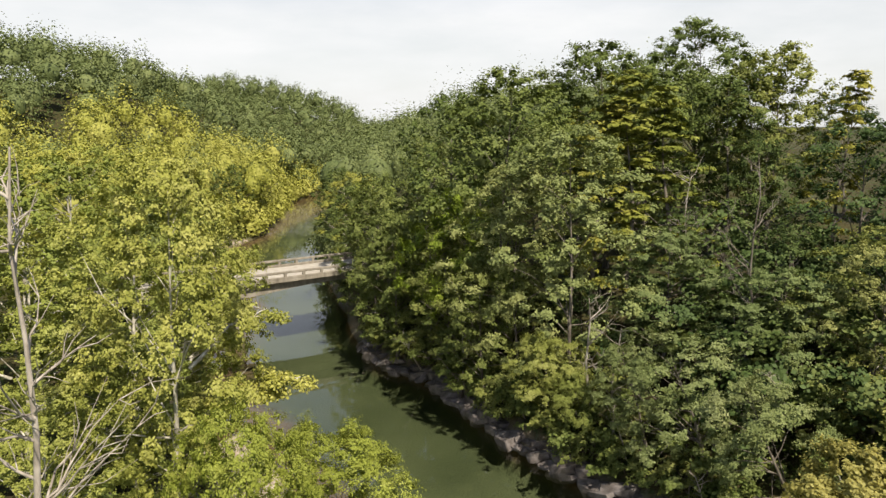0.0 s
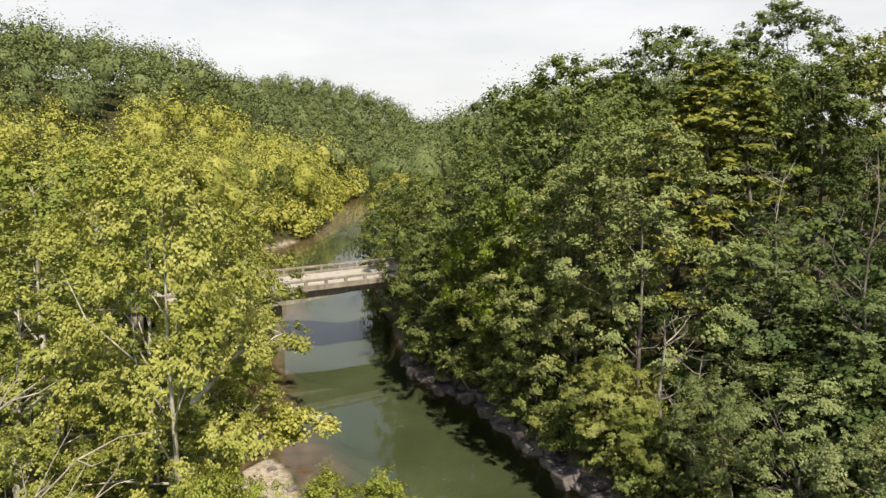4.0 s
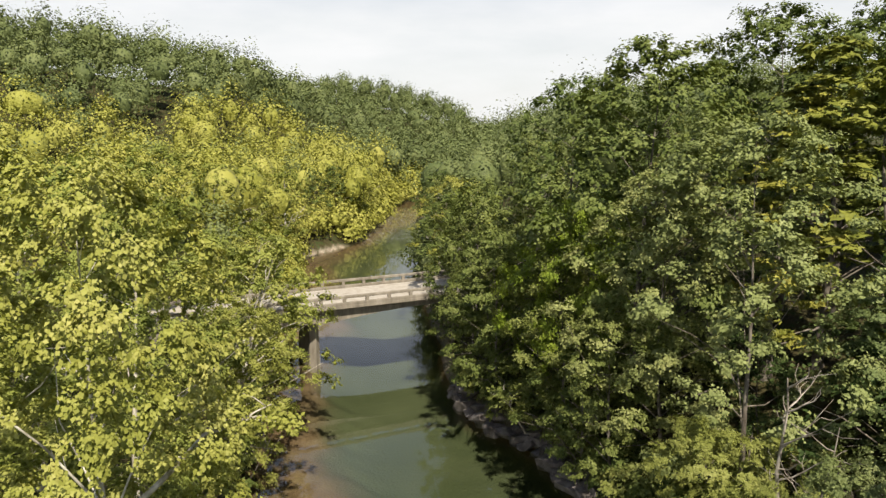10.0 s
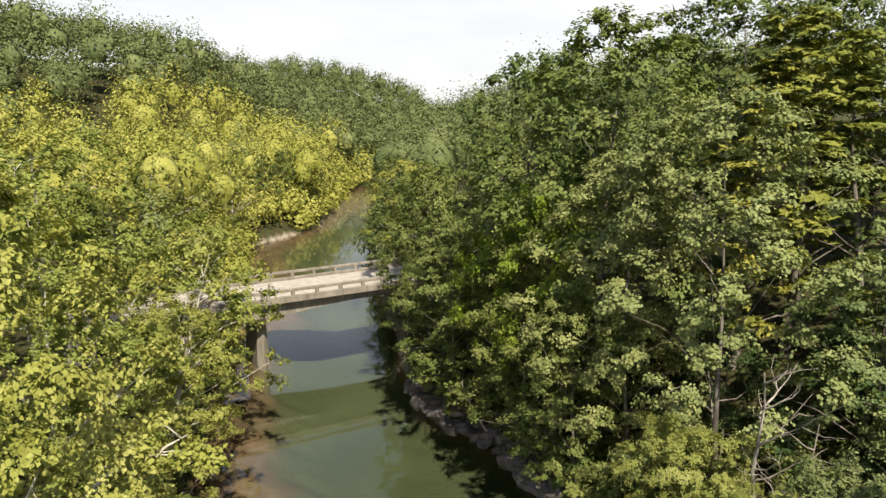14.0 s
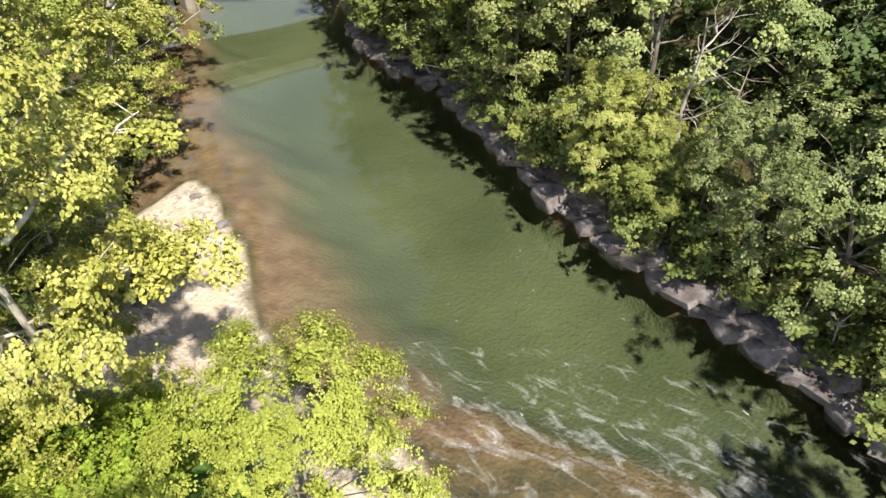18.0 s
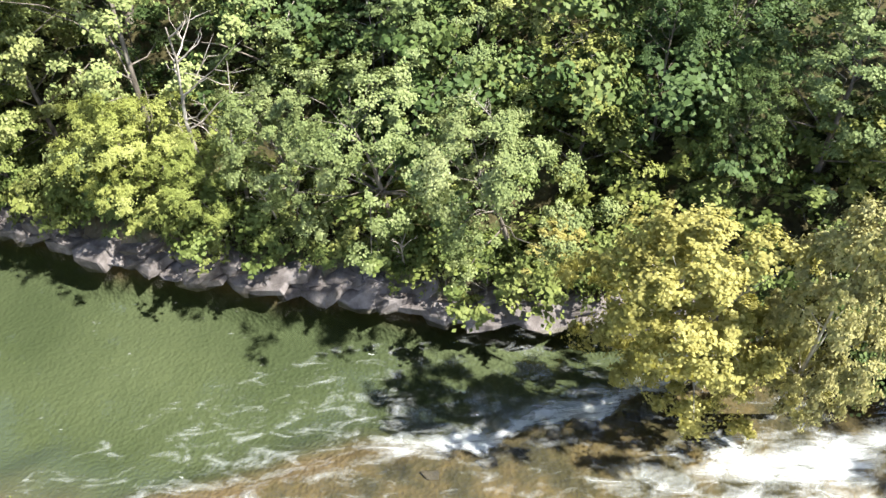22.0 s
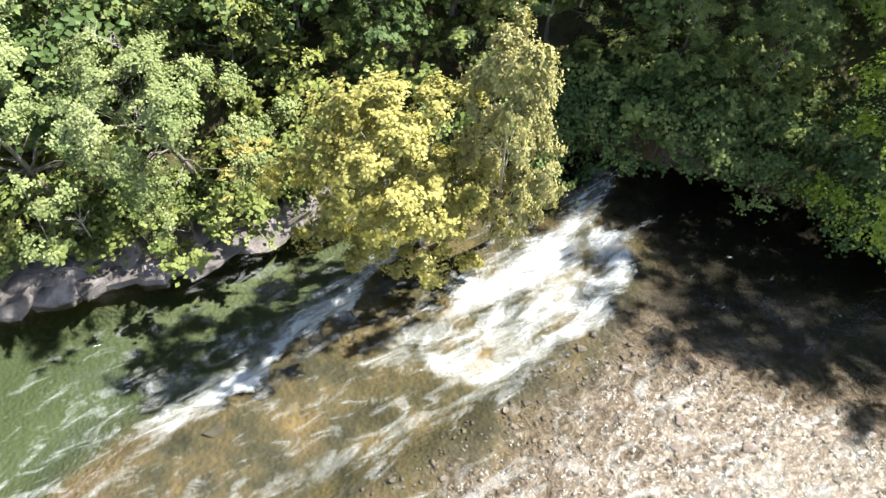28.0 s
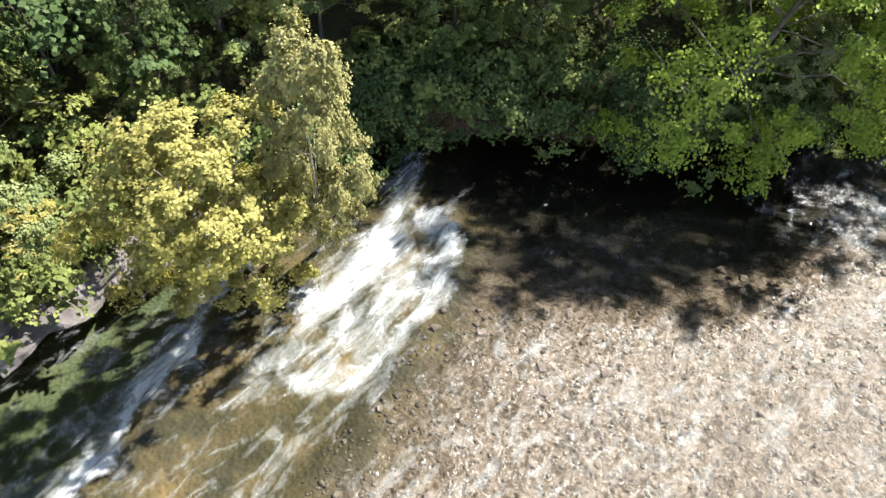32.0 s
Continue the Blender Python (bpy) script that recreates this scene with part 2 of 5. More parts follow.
def ground_material():
    k = Mat("ground")
    at = k.node("ShaderNodeAttribute", attribute_name="cover")
    sep = k.node("ShaderNodeSeparateColor")
    k.link(at.outputs["Color"], sep.inputs[0])
    litter = k.ramp(k.noise(1.2, 7.0, 0.65), (0.3, (0.025, 0.022, 0.010)), (0.5, (0.055, 0.048, 0.020)), (0.65, (0.030, 0.055, 0.014)))
    vor = k.node("ShaderNodeTexVoronoi")
    vor.inputs["Scale"].default_value = 6.0
    k.link(k.coords(), vor.inputs["Vector"])
    pebble = k.ramp(vor.outputs["Color"], (0.1, (0.20, 0.165, 0.125)), (0.5, (0.33, 0.28, 0.225)), (0.9, (0.44, 0.39, 0.33)))
    sand = k.mix(k.ramp(k.noise(0.6, 5.0), (0.36, (0, 0, 0)), (0.56, (1, 1, 1))), (0.36, 0.295, 0.225), pebble)
    bed = k.ramp(k.noise(0.8, 8.0, 0.72), (0.3, (0.062, 0.038, 0.020)), (0.5, (0.135, 0.088, 0.052)), (0.7, (0.215, 0.148, 0.094)))
    deep = k.ramp(k.noise(0.15, 4.0), (0.35, (0.043, 0.055, 0.026)), (0.65, (0.067, 0.080, 0.041)))
    grass = k.ramp(k.noise(3.0, 5.0), (0.3, (0.03, 0.07, 0.012)), (0.7, (0.08, 0.15, 0.03)))
    col = k.mix(sep.outputs["Red"], litter, sand)
    col = k.mix(sep.outputs["Blue"], col, grass)
    at2 = k.node("ShaderNodeAttribute", attribute_name="bed")
    flow = k.node("ShaderNodeSeparateColor")
    k.link(at2.outputs["Color"], flow.inputs[0])
    geo = k.node("ShaderNodeNewGeometry")
    xyz = k.node("ShaderNodeSeparateXYZ")
    k.link(geo.outputs["Position"], xyz.inputs[0])
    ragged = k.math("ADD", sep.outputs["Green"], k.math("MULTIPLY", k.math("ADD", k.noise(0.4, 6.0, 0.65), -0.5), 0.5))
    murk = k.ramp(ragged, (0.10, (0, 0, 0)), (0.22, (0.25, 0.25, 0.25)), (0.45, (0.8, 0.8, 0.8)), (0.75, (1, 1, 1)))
    amber = k.ramp(k.noise(0.55, 7.0, 0.65), (0.32, (0.020, 0.018, 0.010)), (0.46, (0.048, 0.041, 0.022)), (0.60, (0.090, 0.066, 0.032)), (0.74, (0.16, 0.108, 0.046)))
    # mottled riffle stones; the dark stops paint the small shadows between them
    stony_shadowed = k.ramp(k.noise(2.2, 8.0, 0.72, None, 1.3), (0.33, (0.022, 0.016, 0.011)), (0.44, (0.082, 0.058, 0.042)), (0.53, (0.160, 0.120, 0.096)), (0.68, (0.270, 0.216, 0.186)))
    under = k.mix(murk, bed, deep)
    under = k.mix(flow.outputs["Red"], under, amber)
    under = k.mix(flow.outputs["Green"], under, stony_shadowed)
    # near-black deep run above the falls: deep water plus tree shade, in the colour
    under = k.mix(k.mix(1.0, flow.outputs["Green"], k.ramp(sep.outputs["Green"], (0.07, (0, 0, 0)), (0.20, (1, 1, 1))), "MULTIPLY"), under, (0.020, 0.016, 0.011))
    wetted = k.math("MAXIMUM", k.ramp(sep.outputs["Green"], (0.0, (0, 0, 0)), (0.06, (1, 1, 1))), flow.outputs["Blue"])
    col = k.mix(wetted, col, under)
    h = k.math("ADD", k.noise(2.0, 6.0, 0.65), k.math("MULTIPLY", vor.outputs["Distance"], 0.5))
    h = k.math("ADD", h, k.math("MULTIPLY", k.noise(2.6, 6.0, 0.66, None, 1.3), k.math("MULTIPLY", flow.outputs["Green"], 7.0)))
    return k.done(k.principled(col, 0.9, k.bump(h, 0.6, 0.15), 0.2))


def water_material():
    k = Mat("river_water")
    at = k.node("ShaderNodeAttribute", attribute_name="foam")
    v = k.coords((1, 1, 1))
    rip = k.math("ADD", k.math("MULTIPLY", k.noise(0.7, 3.0, 0.5, v), 0.6), k.math("MULTIPLY", k.noise(2.6, 4.0, 0.6, v), 0.14))
    sep = k.node("ShaderNodeSeparateColor")
    k.link(at.outputs["Color"], sep.inputs[0])
    rough_rip = k.math("MULTIPLY", k.noise(3.2, 6.0, 0.62, v, 0.8), k.math("MULTIPLY", sep.outputs["Green"], sep.outputs["Green"]))
    chop = k.math("MULTIPLY", k.math("ADD", k.noise(2.1, 4.0, 0.55, v, 1.2), k.math("MULTIPLY", k.noise(4.5, 4.0, 0.6, v, 1.8), 0.8)), sep.outputs["Blue"])
    rough_rip = k.math("ADD", rough_rip, k.math("MULTIPLY", chop, 1.5))
    nrm = k.bump(k.math("ADD", k.math("MULTIPLY", rip, 0.07), rough_rip), 0.30, 0.14)
    gl = k.node("ShaderNodeBsdfGlossy")
    k.link(k.math("ADD", 0.03, k.math("MULTIPLY", sep.outputs["Blue"], 0.16)), gl.inputs["Roughness"])
    k.link(nrm, gl.inputs["Normal"])
    tr = k.node("ShaderNodeBsdfTransparent")
    tr.inputs["Color"].default_value = (0.86, 0.90, 0.82, 1)
    fr = k.node("ShaderNodeFresnel")
    k.link(k.math("ADD", 1.52, k.math("MULTIPLY", sep.outputs["Blue"], -0.19)), fr.inputs["IOR"])
    k.link(nrm, fr.inputs["Normal"])
    ms = k.node("ShaderNodeMixShader")
    k.link(fr.outputs[0], ms.inputs[0])
    k.link(tr.outputs[0], ms.inputs[1])
    k.link(gl.outputs[0], ms.inputs[2])
    fo = k.principled(k.ramp(k.noise(1.1, 6.0, 0.6), (0.35, (0.40, 0.43, 0.42)), (0.6, (0.66, 0.68, 0.68))), 0.6, k.bump(k.noise(6.0, 6.0, 0.7), 0.8, 0.15), 0.3)
    # foam breaks into streaks and lace
    turn = k.node("ShaderNodeMapping")
    turn.vector_type = "TEXTURE"
    turn.inputs["Rotation"].default_value = (0, 0, radians(122))
    turn.inputs["Scale"].default_value = (1.9, 0.75, 1.0)
    k.link(v, turn.inputs["Vector"])
    lace = k.math("ADD", k.math("MULTIPLY", k.noise(1.5, 10.0, 0.70, turn.outputs[0], 0.9), 2.4), -1.3)
    mask = k.math("ADD", k.math("MULTIPLY", sep.outputs["Red"], 1.16), k.math("MULTIPLY", lace, 1.25))
    mask = k.ramp(k.math("MULTIPLY", mask, k.math("GREATER_THAN", sep.outputs["Red"], 0.02)), (0.05, (0, 0, 0)), (0.40, (0.20, 0.20, 0.20)), (0.80, (0.50, 0.50, 0.50)), (1.25, (0.90, 0.90, 0.90)))
    # small flecks of froth drift on the pool
    fleck = k.ramp(k.noise(4.2, 3.0, 0.6, turn.outputs[0], 0.4), (0.685, (0, 0, 0)), (0.74, (0.6, 0.6, 0.6)))
    drift = k.ramp(k.noise(0.35, 2.0, 0.5, v), (0.45, (0, 0, 0)), (0.6, (1, 1, 1)))
    loose = k.math("MULTIPLY", k.math("MULTIPLY", fleck, drift), k.math("GREATER_THAN", sep.outputs["Green"], 0.055))
    mask = k.math("MAXIMUM", mask, loose)
    m2 = k.node("ShaderNodeMixShader")
    k.link(mask, m2.inputs[0])
    k.link(ms.outputs[0], m2.inputs[1])
    k.link(fo, m2.inputs[2])
    return k.done(m2.outputs[0])


def stone_material(name, a, b, c, scale=1.5):
    k = Mat(name)
    info = k.node("ShaderNodeObjectInfo")
    geo = k.node("ShaderNodeNewGeometry")
    col = k.ramp(k.noise(scale, 7.0, 0.62), (0.3, a), (0.5, b), (0.72, c))
    tone = k.math("ADD", 0.62, k.math("MULTIPLY", k.math("ADD", info.outputs["Random"], geo.outputs["Random Per Island"]), 0.36))
    shade = k.node("ShaderNodeCombineColor")
    for s in ("Red", "Green", "Blue"):
        k.link(tone, shade.inputs[s])
    col = k.mix(1.0, col, shade.outputs[0], "MULTIPLY")
    h = k.math("ADD", k.noise(scale * 2, 8.0, 0.7), k.math("MULTIPLY", k.noise(scale * 14, 4.0), 0.2))
    return k.done(k.principled(col, 0.85, k.bump(h, 0.7, 0.12), 0.3))


def concrete_material(name, a, b, c):
    k = Mat(name)
    v = k.coords((1, 1, 0.25))
    col = k.ramp(k.noise(1.6, 7.0, 0.65, v), (0.3, a), (0.5, b), (0.7, c))
    return k.done(k.principled(col, 0.85, k.bump(k.noise(14.0, 5.0), 0.25, 0.03), 0.3))


GROUND = ground_material()
WATER = water_material()
ROCK = stone_material("ledge_rock", (0.062, 0.052, 0.049), (0.130, 0.114, 0.110), (0.225, 0.205, 0.202))
PEBBLE = stone_material("river_stone", (0.055, 0.042, 0.032), (0.125, 0.098, 0.080), (0.215, 0.178, 0.152), 3.0)
WET_ROCK = stone_material("wet_rock", (0.018, 0.015, 0.012), (0.045, 0.037, 0.028), (0.085, 0.07, 0.052))
CONCRETE = concrete_material("concrete", (0.14, 0.125, 0.10), (0.23, 0.205, 0.17), (0.31, 0.285, 0.245))
ROAD = concrete_material("road_slab", (0.30, 0.27, 0.235), (0.38, 0.35, 0.31), (0.45, 0.42, 0.385))


# ---- mesh helpers ----
def link_mesh(name, me, material, parent=None, label=""):
    ob = new(name, me)
    if material and not me.materials:
        me.materials.append(material)
    if parent:
        ob.parent = parent
    if label:
        ob["label"] = label
    return ob


def part(name, bm, material, parent=None, label=""):
    me = bpy.data.meshes.new(name)
    bm.to_mesh(me)
    bm.free()
    return link_mesh(name, me, material, parent, label)


def quads_mesh(name, verts, quads, smooth=False):
    me = bpy.data.meshes.new(name)
    verts, quads = np.asarray(verts, np.float32), np.asarray(quads, np.int32)
    me.vertices.add(len(verts))
    me.vertices.foreach_set("co", verts.ravel())
    n = quads.shape[1]
    me.loops.add(quads.size)
    me.loops.foreach_set("vertex_index", quads.ravel())
    me.polygons.add(len(quads))
    me.polygons.foreach_set("loop_start", np.arange(0, quads.size, n, dtype=np.int32))
    if smooth:
        me.polygons.foreach_set("use_smooth", np.ones(len(quads), bool))
    me.update(calc_edges=True)
    me.validate()
    return me


def box(bm, x0, x1, y0, y1, z0, z1, bevel=0.0, m=None):
    r = bmesh.ops.create_cube(bm, size=1.0)
    bmesh.ops.scale(bm, vec=(x1 - x0, y1 - y0, z1 - z0), verts=r["verts"])
    bmesh.ops.translate(bm, vec=((x0 + x1) / 2, (y0 + y1) / 2, (z0 + z1) / 2), verts=r["verts"])
    if m is not None:
        bmesh.ops.transform(bm, matrix=m, verts=r["verts"])
    if bevel:
        es = list({e for v in r["verts"] for e in v.link_edges})
        bmesh.ops.bevel(bm, geom=es, offset=bevel, segments=1, affect="EDGES")


# ---- the lie of the land ----
RIGHT_BANK = [(-60, 17.0), (-19, 19.2), (-13, 20.0), (-9, 21.0), (-6, 22.6), (-3, 24.6), (1, 25.6), (8, 24.4), (13, 22.1), (14.5, 21.2), (17.2, 19.8), (20.7, 18.9),
              (24, 17.2), (27.5, 16.3), (32, 15.0), (39, 14.3), (44, 13.4), (50, 10.6), (55, 10.0), (66, 10.6), (84, 11.6), (100, 12.5), (122, 17), (148, 24), (185, 31), (230, 50), (300, 120)]
LEFT_BANK = [(-60, 2.0), (-12, 3.0), (4, 5.5), (19, 5.5), (20.6, 4.8), (24, 2.2), (28, 0.9), (30, 0.5), (33, 0.7), (36, 0.1), (38.2, -0.7), (39.3, -1.3), (39.7, -3.8), (41.0, -4.6), (51, -3.2), (60, -4.0), (95, -3.0),
             (112, -3.0), (117, 0.5), (122, 3.7), (128, 6.5), (148, 11), (185, 18), (230, 36), (300, 100)]
FALL_LOW = [(27, 6.0), (21, 8.2), (18.9, 9.9), (17.7, 10.6), (16.6, 12.1), (15.0, 13.1), (13.7, 14.7), (12.4, 16.8), (10.0, 18.6), (6.0, 20.5)]
FALL_HIGH = [(27, -1.2), (24.1, 0.2), (22.3, 1.4), (20.4, 1.6), (20.0, 0.6), (18.0, 1.3), (17.0, 2.2), (15.9, 3.5), (14.4, 4.9), (12.5, 8.0), (10.0, 11.5), (5.5, 17)]
CREST = [(-260, 20, 34), (-120, 140, 33), (-62, 195, 32), (-30, 208, 27), (-22, 255, 15), (-6, 345, 30), (20, 350, 29), (47, 353, 23), (76, 362, 10), (160, 560, 10), (300, 800, 12)]


# where the sandy shallows drop into the green pool
DROP = [(10, 13.0), (17.5, 10.6), (19.4, 9.1), (20.7, 7.8), (22.6, 6.9), (24.8, 5.8), (27.4, 4.7), (31.4, 4.1), (36, 3.5), (40, 2.6), (46, 1.0), (54, 0.4), (62, 0.6), (75, 3.0), (110, 2.0), (118, 5.0), (148, 15), (300, 106)]


def lane(points, y):
    ys, xs = zip(*points)
    return np.interp(y, ys, xs)


def beside(points, x, y):
    """Distance from a broken line, negative on its -y side, and how far along the nearest point lies."""
    best = np.full(np.shape(x), 1e9)
    side = np.zeros(np.shape(x))
    along = np.zeros(np.shape(x))
    run = 0.0
    for (ax, ay), (bx, by) in zip(points, points[1:]):
        dx, dy = bx - ax, by - ay
        n = math.hypot(dx, dy)
        t = np.clip(((x - ax) * dx + (y - ay) * dy) / n**2, 0, 1)
        d = np.hypot(x - ax - t * dx, y - ay - t * dy)
        s = np.sign((x - ax) * dy - (y - ay) * dx)
        near = d < best
        best, side, along = np.where(near, d, best), np.where(near, s, side), np.where(near, run + t * n, along)
        run += n
    return best * side, along


def smooth(a, b, x):
    t = np.clip((x - a) / (b - a), 0, 1)
    return t * t * (3 - 2 * t)


def wobble(x, y, scale, seed=0.0):
    """Cheap smooth unevenness, about -1 to 1."""
    x, y = x / scale + seed * 7.3, y / scale - seed * 3.1
    return (np.sin(x * 1.7 + 1.3 * np.sin(y * 1.1 + seed)) + np.sin(y * 2.1 + 1.7 * np.sin(x * 0.9 + 2 * seed)) + np.sin((x + y) * 1.3 + seed)) / 3


def upstream(points, x, y):
    d, along = beside(points, x, y)
    return -d, along


def water_level(x, y):
    d1, _ = upstream(FALL_LOW, x, y)
    d2, _ = upstream(FALL_HIGH, x, y)
    return 0.28 * smooth(-0.35, 0.25, d1) + 0.30 * smooth(-0.45, 0.25, d2)


def land(x, y):
    """Ground height, and the cover: bare stones, depth below water, grass."""
    x, y = np.asarray(x, float), np.asarray(y, float)
    xr = lane(RIGHT_BANK, y) + 0.5 * wobble(x * 0, y, 2.2) * smooth(80, 60, y)
    xl = lane(LEFT_BANK, y) + 0.35 * wobble(x * 0, y, 1.9, 2.0)
    dr, dl = x - xr, xl - x
    # a dark inlet behind the pointed tip of the bar
    inlet = np.maximum(-0.7 * (y - 39.3 - 0.95 * (x + 1.4)), -4.4 - x)
    dl = np.where((x < -1.2) & (y < 43.5) & (y > 34), np.minimum(dl, inlet), dl)
    lev = water_level(x, y)
    # river bed
    mid = np.minimum(-dr, -dl)
    d1, _ = upstream(FALL_LOW, x, y)
    d2, _ = upstream(FALL_HIGH, x, y)
    drop = x - lane(DROP, y) + 0.7 * wobble(x, y, 2.4) + 0.35 * wobble(x, y, 0.8, 4.0)
    pool = (0.06 + 0.22 * smooth(0, 2.5, -dl) + 1.40 * smooth(-1.6, 3.4, drop)) * smooth(0.0, 0.8, -dr)
    pool = np.where(-dl < 0.001, 0, pool)
    depth = np.where(d1 > 0, 0.34 + 0.10 * wobble(x, y, 0.8), pool * (0.25 + 0.75 * smooth(0, 3.5, -d1)))
    riffle = smooth(0.0, 0.8, d2)
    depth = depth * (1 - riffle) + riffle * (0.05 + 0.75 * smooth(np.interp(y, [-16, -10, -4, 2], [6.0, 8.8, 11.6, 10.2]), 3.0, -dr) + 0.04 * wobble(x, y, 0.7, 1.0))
    bed = lev - depth * smooth(0, 0.5, mid) - 0.02
    # far bank: a rock ledge, then a steep wooded slope
    ledge = smooth(-0.2, 0.9, dr) * (1.0 + 0.35 * wobble(x, y, 3.0))
    slope = np.clip(dr - 0.8, 0, None)
    rise = 15 * (1 - np.exp(-slope / 22.0)) + 0.5 * wobble(x, y, 6.0) * smooth(0, 6, slope)
    right = lev + ledge + rise
    # near bank: a low bar of gravel, then the bottom land
    bar = 0.05 + 0.07 * np.clip(dl, 0, 6) + 0.05 * wobble(x, y, 1.2)
    bottom = 1.6 * smooth(2.5, 9, dl) * smooth(60, 45, y) + 2.2 * smooth(0, 5, dl) * smooth(42, 48, y) + 0.3 * wobble(x, y, 7.0) * smooth(5, 12, dl)
    left = lev + bar + bottom
    z = np.where(dr > -0.2, np.maximum(bed, right), bed)
    z = np.where(dl > 0, left, z)
    # hills behind the near bank
    cx, cy, ch = (np.array(v, float) for v in zip(*CREST))
    line = list(zip(cx, cy))
    d, along = beside(line, x, y)
    run = np.r_[0, np.cumsum(np.hypot(np.diff(cx), np.diff(cy)))]
    top = np.interp(along, run, ch)
    hill = top * np.where(d > 0, np.exp(-((d / 55.0) ** 2)), 0.75 + 0.25 * np.exp(-((d / 80.0) ** 2)))
    hill = hill * smooth(8, 45, dl) + 0.0 * y
    z = np.where(dl > 0, np.maximum(z, z * 0.5 + hill), z)
    wet = np.clip((lev - z) / 1.6, 0, 1)
    bare = smooth(0, 0.3, dl) * smooth(np.interp(y, [18, 24], [5.0, 7.5]), np.interp(y, [18, 24], [3.0, 4.5]), dl) * smooth(43, 40, y) + smooth(-0.3, 0.2, dr) * smooth(0.9, 0.5, dr) * 0.4 * smooth(6, 9, y) + smooth(113, 115, y) * smooth(124, 121, y) * smooth(0, 0.3, dl) * smooth(1.4, 0.8, dl)
    bare = np.maximum(bare, smooth(2.6, 1.6, np.hypot((x + 6.6) / 1.5, y - 25.8)) * (dl > 0))
    green = smooth(3.5, 6.5, dl + 0.6 * wobble(x, y, 1.3)) * smooth(26, 22, y)
    return z, np.clip(bare, 0, 1), np.where(mid > -0.1, np.maximum(wet, 0.0), 0), np.where(mid > -0.1, 0.0, green)


def axis(*runs):
    out = [np.arange(a, b, s) for a, b, s in runs]
    return np.concatenate(out)


def sheet(name, xs, ys, height):
    gx, gy = np.meshgrid(xs, ys)
    z = height(gx, gy)
    v = np.stack([gx, gy, z], -1).reshape(-1, 3)
    w = len(xs)
    i = (np.arange(len(ys) - 1)[:, None] * w + np.arange(w - 1)[None]).ravel()
    return v, np.stack([i, i + 1, i + 1 + w, i + w], -1), gx.ravel(), gy.ravel()


def colour_layer(me, name, r, g, b):
    a = me.color_attributes.new(name, "FLOAT_COLOR", "POINT")
    a.data.foreach_set("color", np.stack([r, g, b, np.ones_like(r)], -1).astype(np.float32).ravel())


def build_ground():
    xs = axis((-3200, -600, 400), (-600, -140, 30), (-140, -30, 6), (-30, -6, 1.5), (-6, 30, 0.4), (30, 60, 2), (60, 140, 8), (140, 600, 40), (600, 3300, 400))
    ys = axis((-3000, -200, 400), (-200, -40, 15), (-40, -22, 2), (-22, 60, 0.4), (60, 130, 1.5), (130, 200, 2), (200, 420, 7), (420, 900, 40), (900, 4200, 400))
    v, q, gx, gy = sheet("ground", xs, ys, lambda x, y: land(x, y)[0])
    me = quads_mesh("ground", v, q, True)
    _, bare, wet, green = land(gx, gy)
    colour_layer(me, "cover", bare, wet, green)
    # between the falls, above them, and all fast water
    d1, _ = upstream(FALL_LOW, gx, gy)
    d2, _ = upstream(FALL_HIGH, gx, gy)
    river = (gx < lane(RIGHT_BANK, gy) + 0.2) & (gx > lane(LEFT_BANK, gy) - 0.2)
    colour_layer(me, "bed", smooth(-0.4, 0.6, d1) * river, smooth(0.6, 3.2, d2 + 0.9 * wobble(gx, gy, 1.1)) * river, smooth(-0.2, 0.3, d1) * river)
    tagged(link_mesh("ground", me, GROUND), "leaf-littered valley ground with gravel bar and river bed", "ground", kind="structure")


# broken water: a line, its half width, and how white it is
WHITE_WATER = [
    ([(24.3, 0.6), (22.4, 1.4), (20.9, 2.4), (19.9, 3.6)], 0.70, 0.58),
    ([(21.5, -0.9), (20.3, 0.8)], 0.35, 0.40),
    ([(20.3, 0.8), (18.6, 1.0), (17.4, 1.6), (16.6, 2.4)], 0.65, 0.80),
    ([(20.1, 2.9), (18.9, 4.3), (18.1, 6.0)], 1.05, 0.86),
    ([(18.5, 2.2), (17.0, 4.0), (15.6, 6.4)], 0.9, 0.62),
    ([(17.8, 6.0), (16.6, 7.4), (15.4, 8.8)], 1.0, 0.40),
    ([(16.4, 2.9), (15.4, 3.7), (14.8, 5.4), (15.0, 7.2)], 0.55, 0.84),
    ([(14.4, 4.9), (13.6, 6.1), (12.8, 8.2), (11.5, 10.2), (11.0, 12.0)], 0.6, 0.36),
    ([(14.2, -13.0), (13.6, -16.0), (13.2, -19.0)], 1.20, 0.36),
]


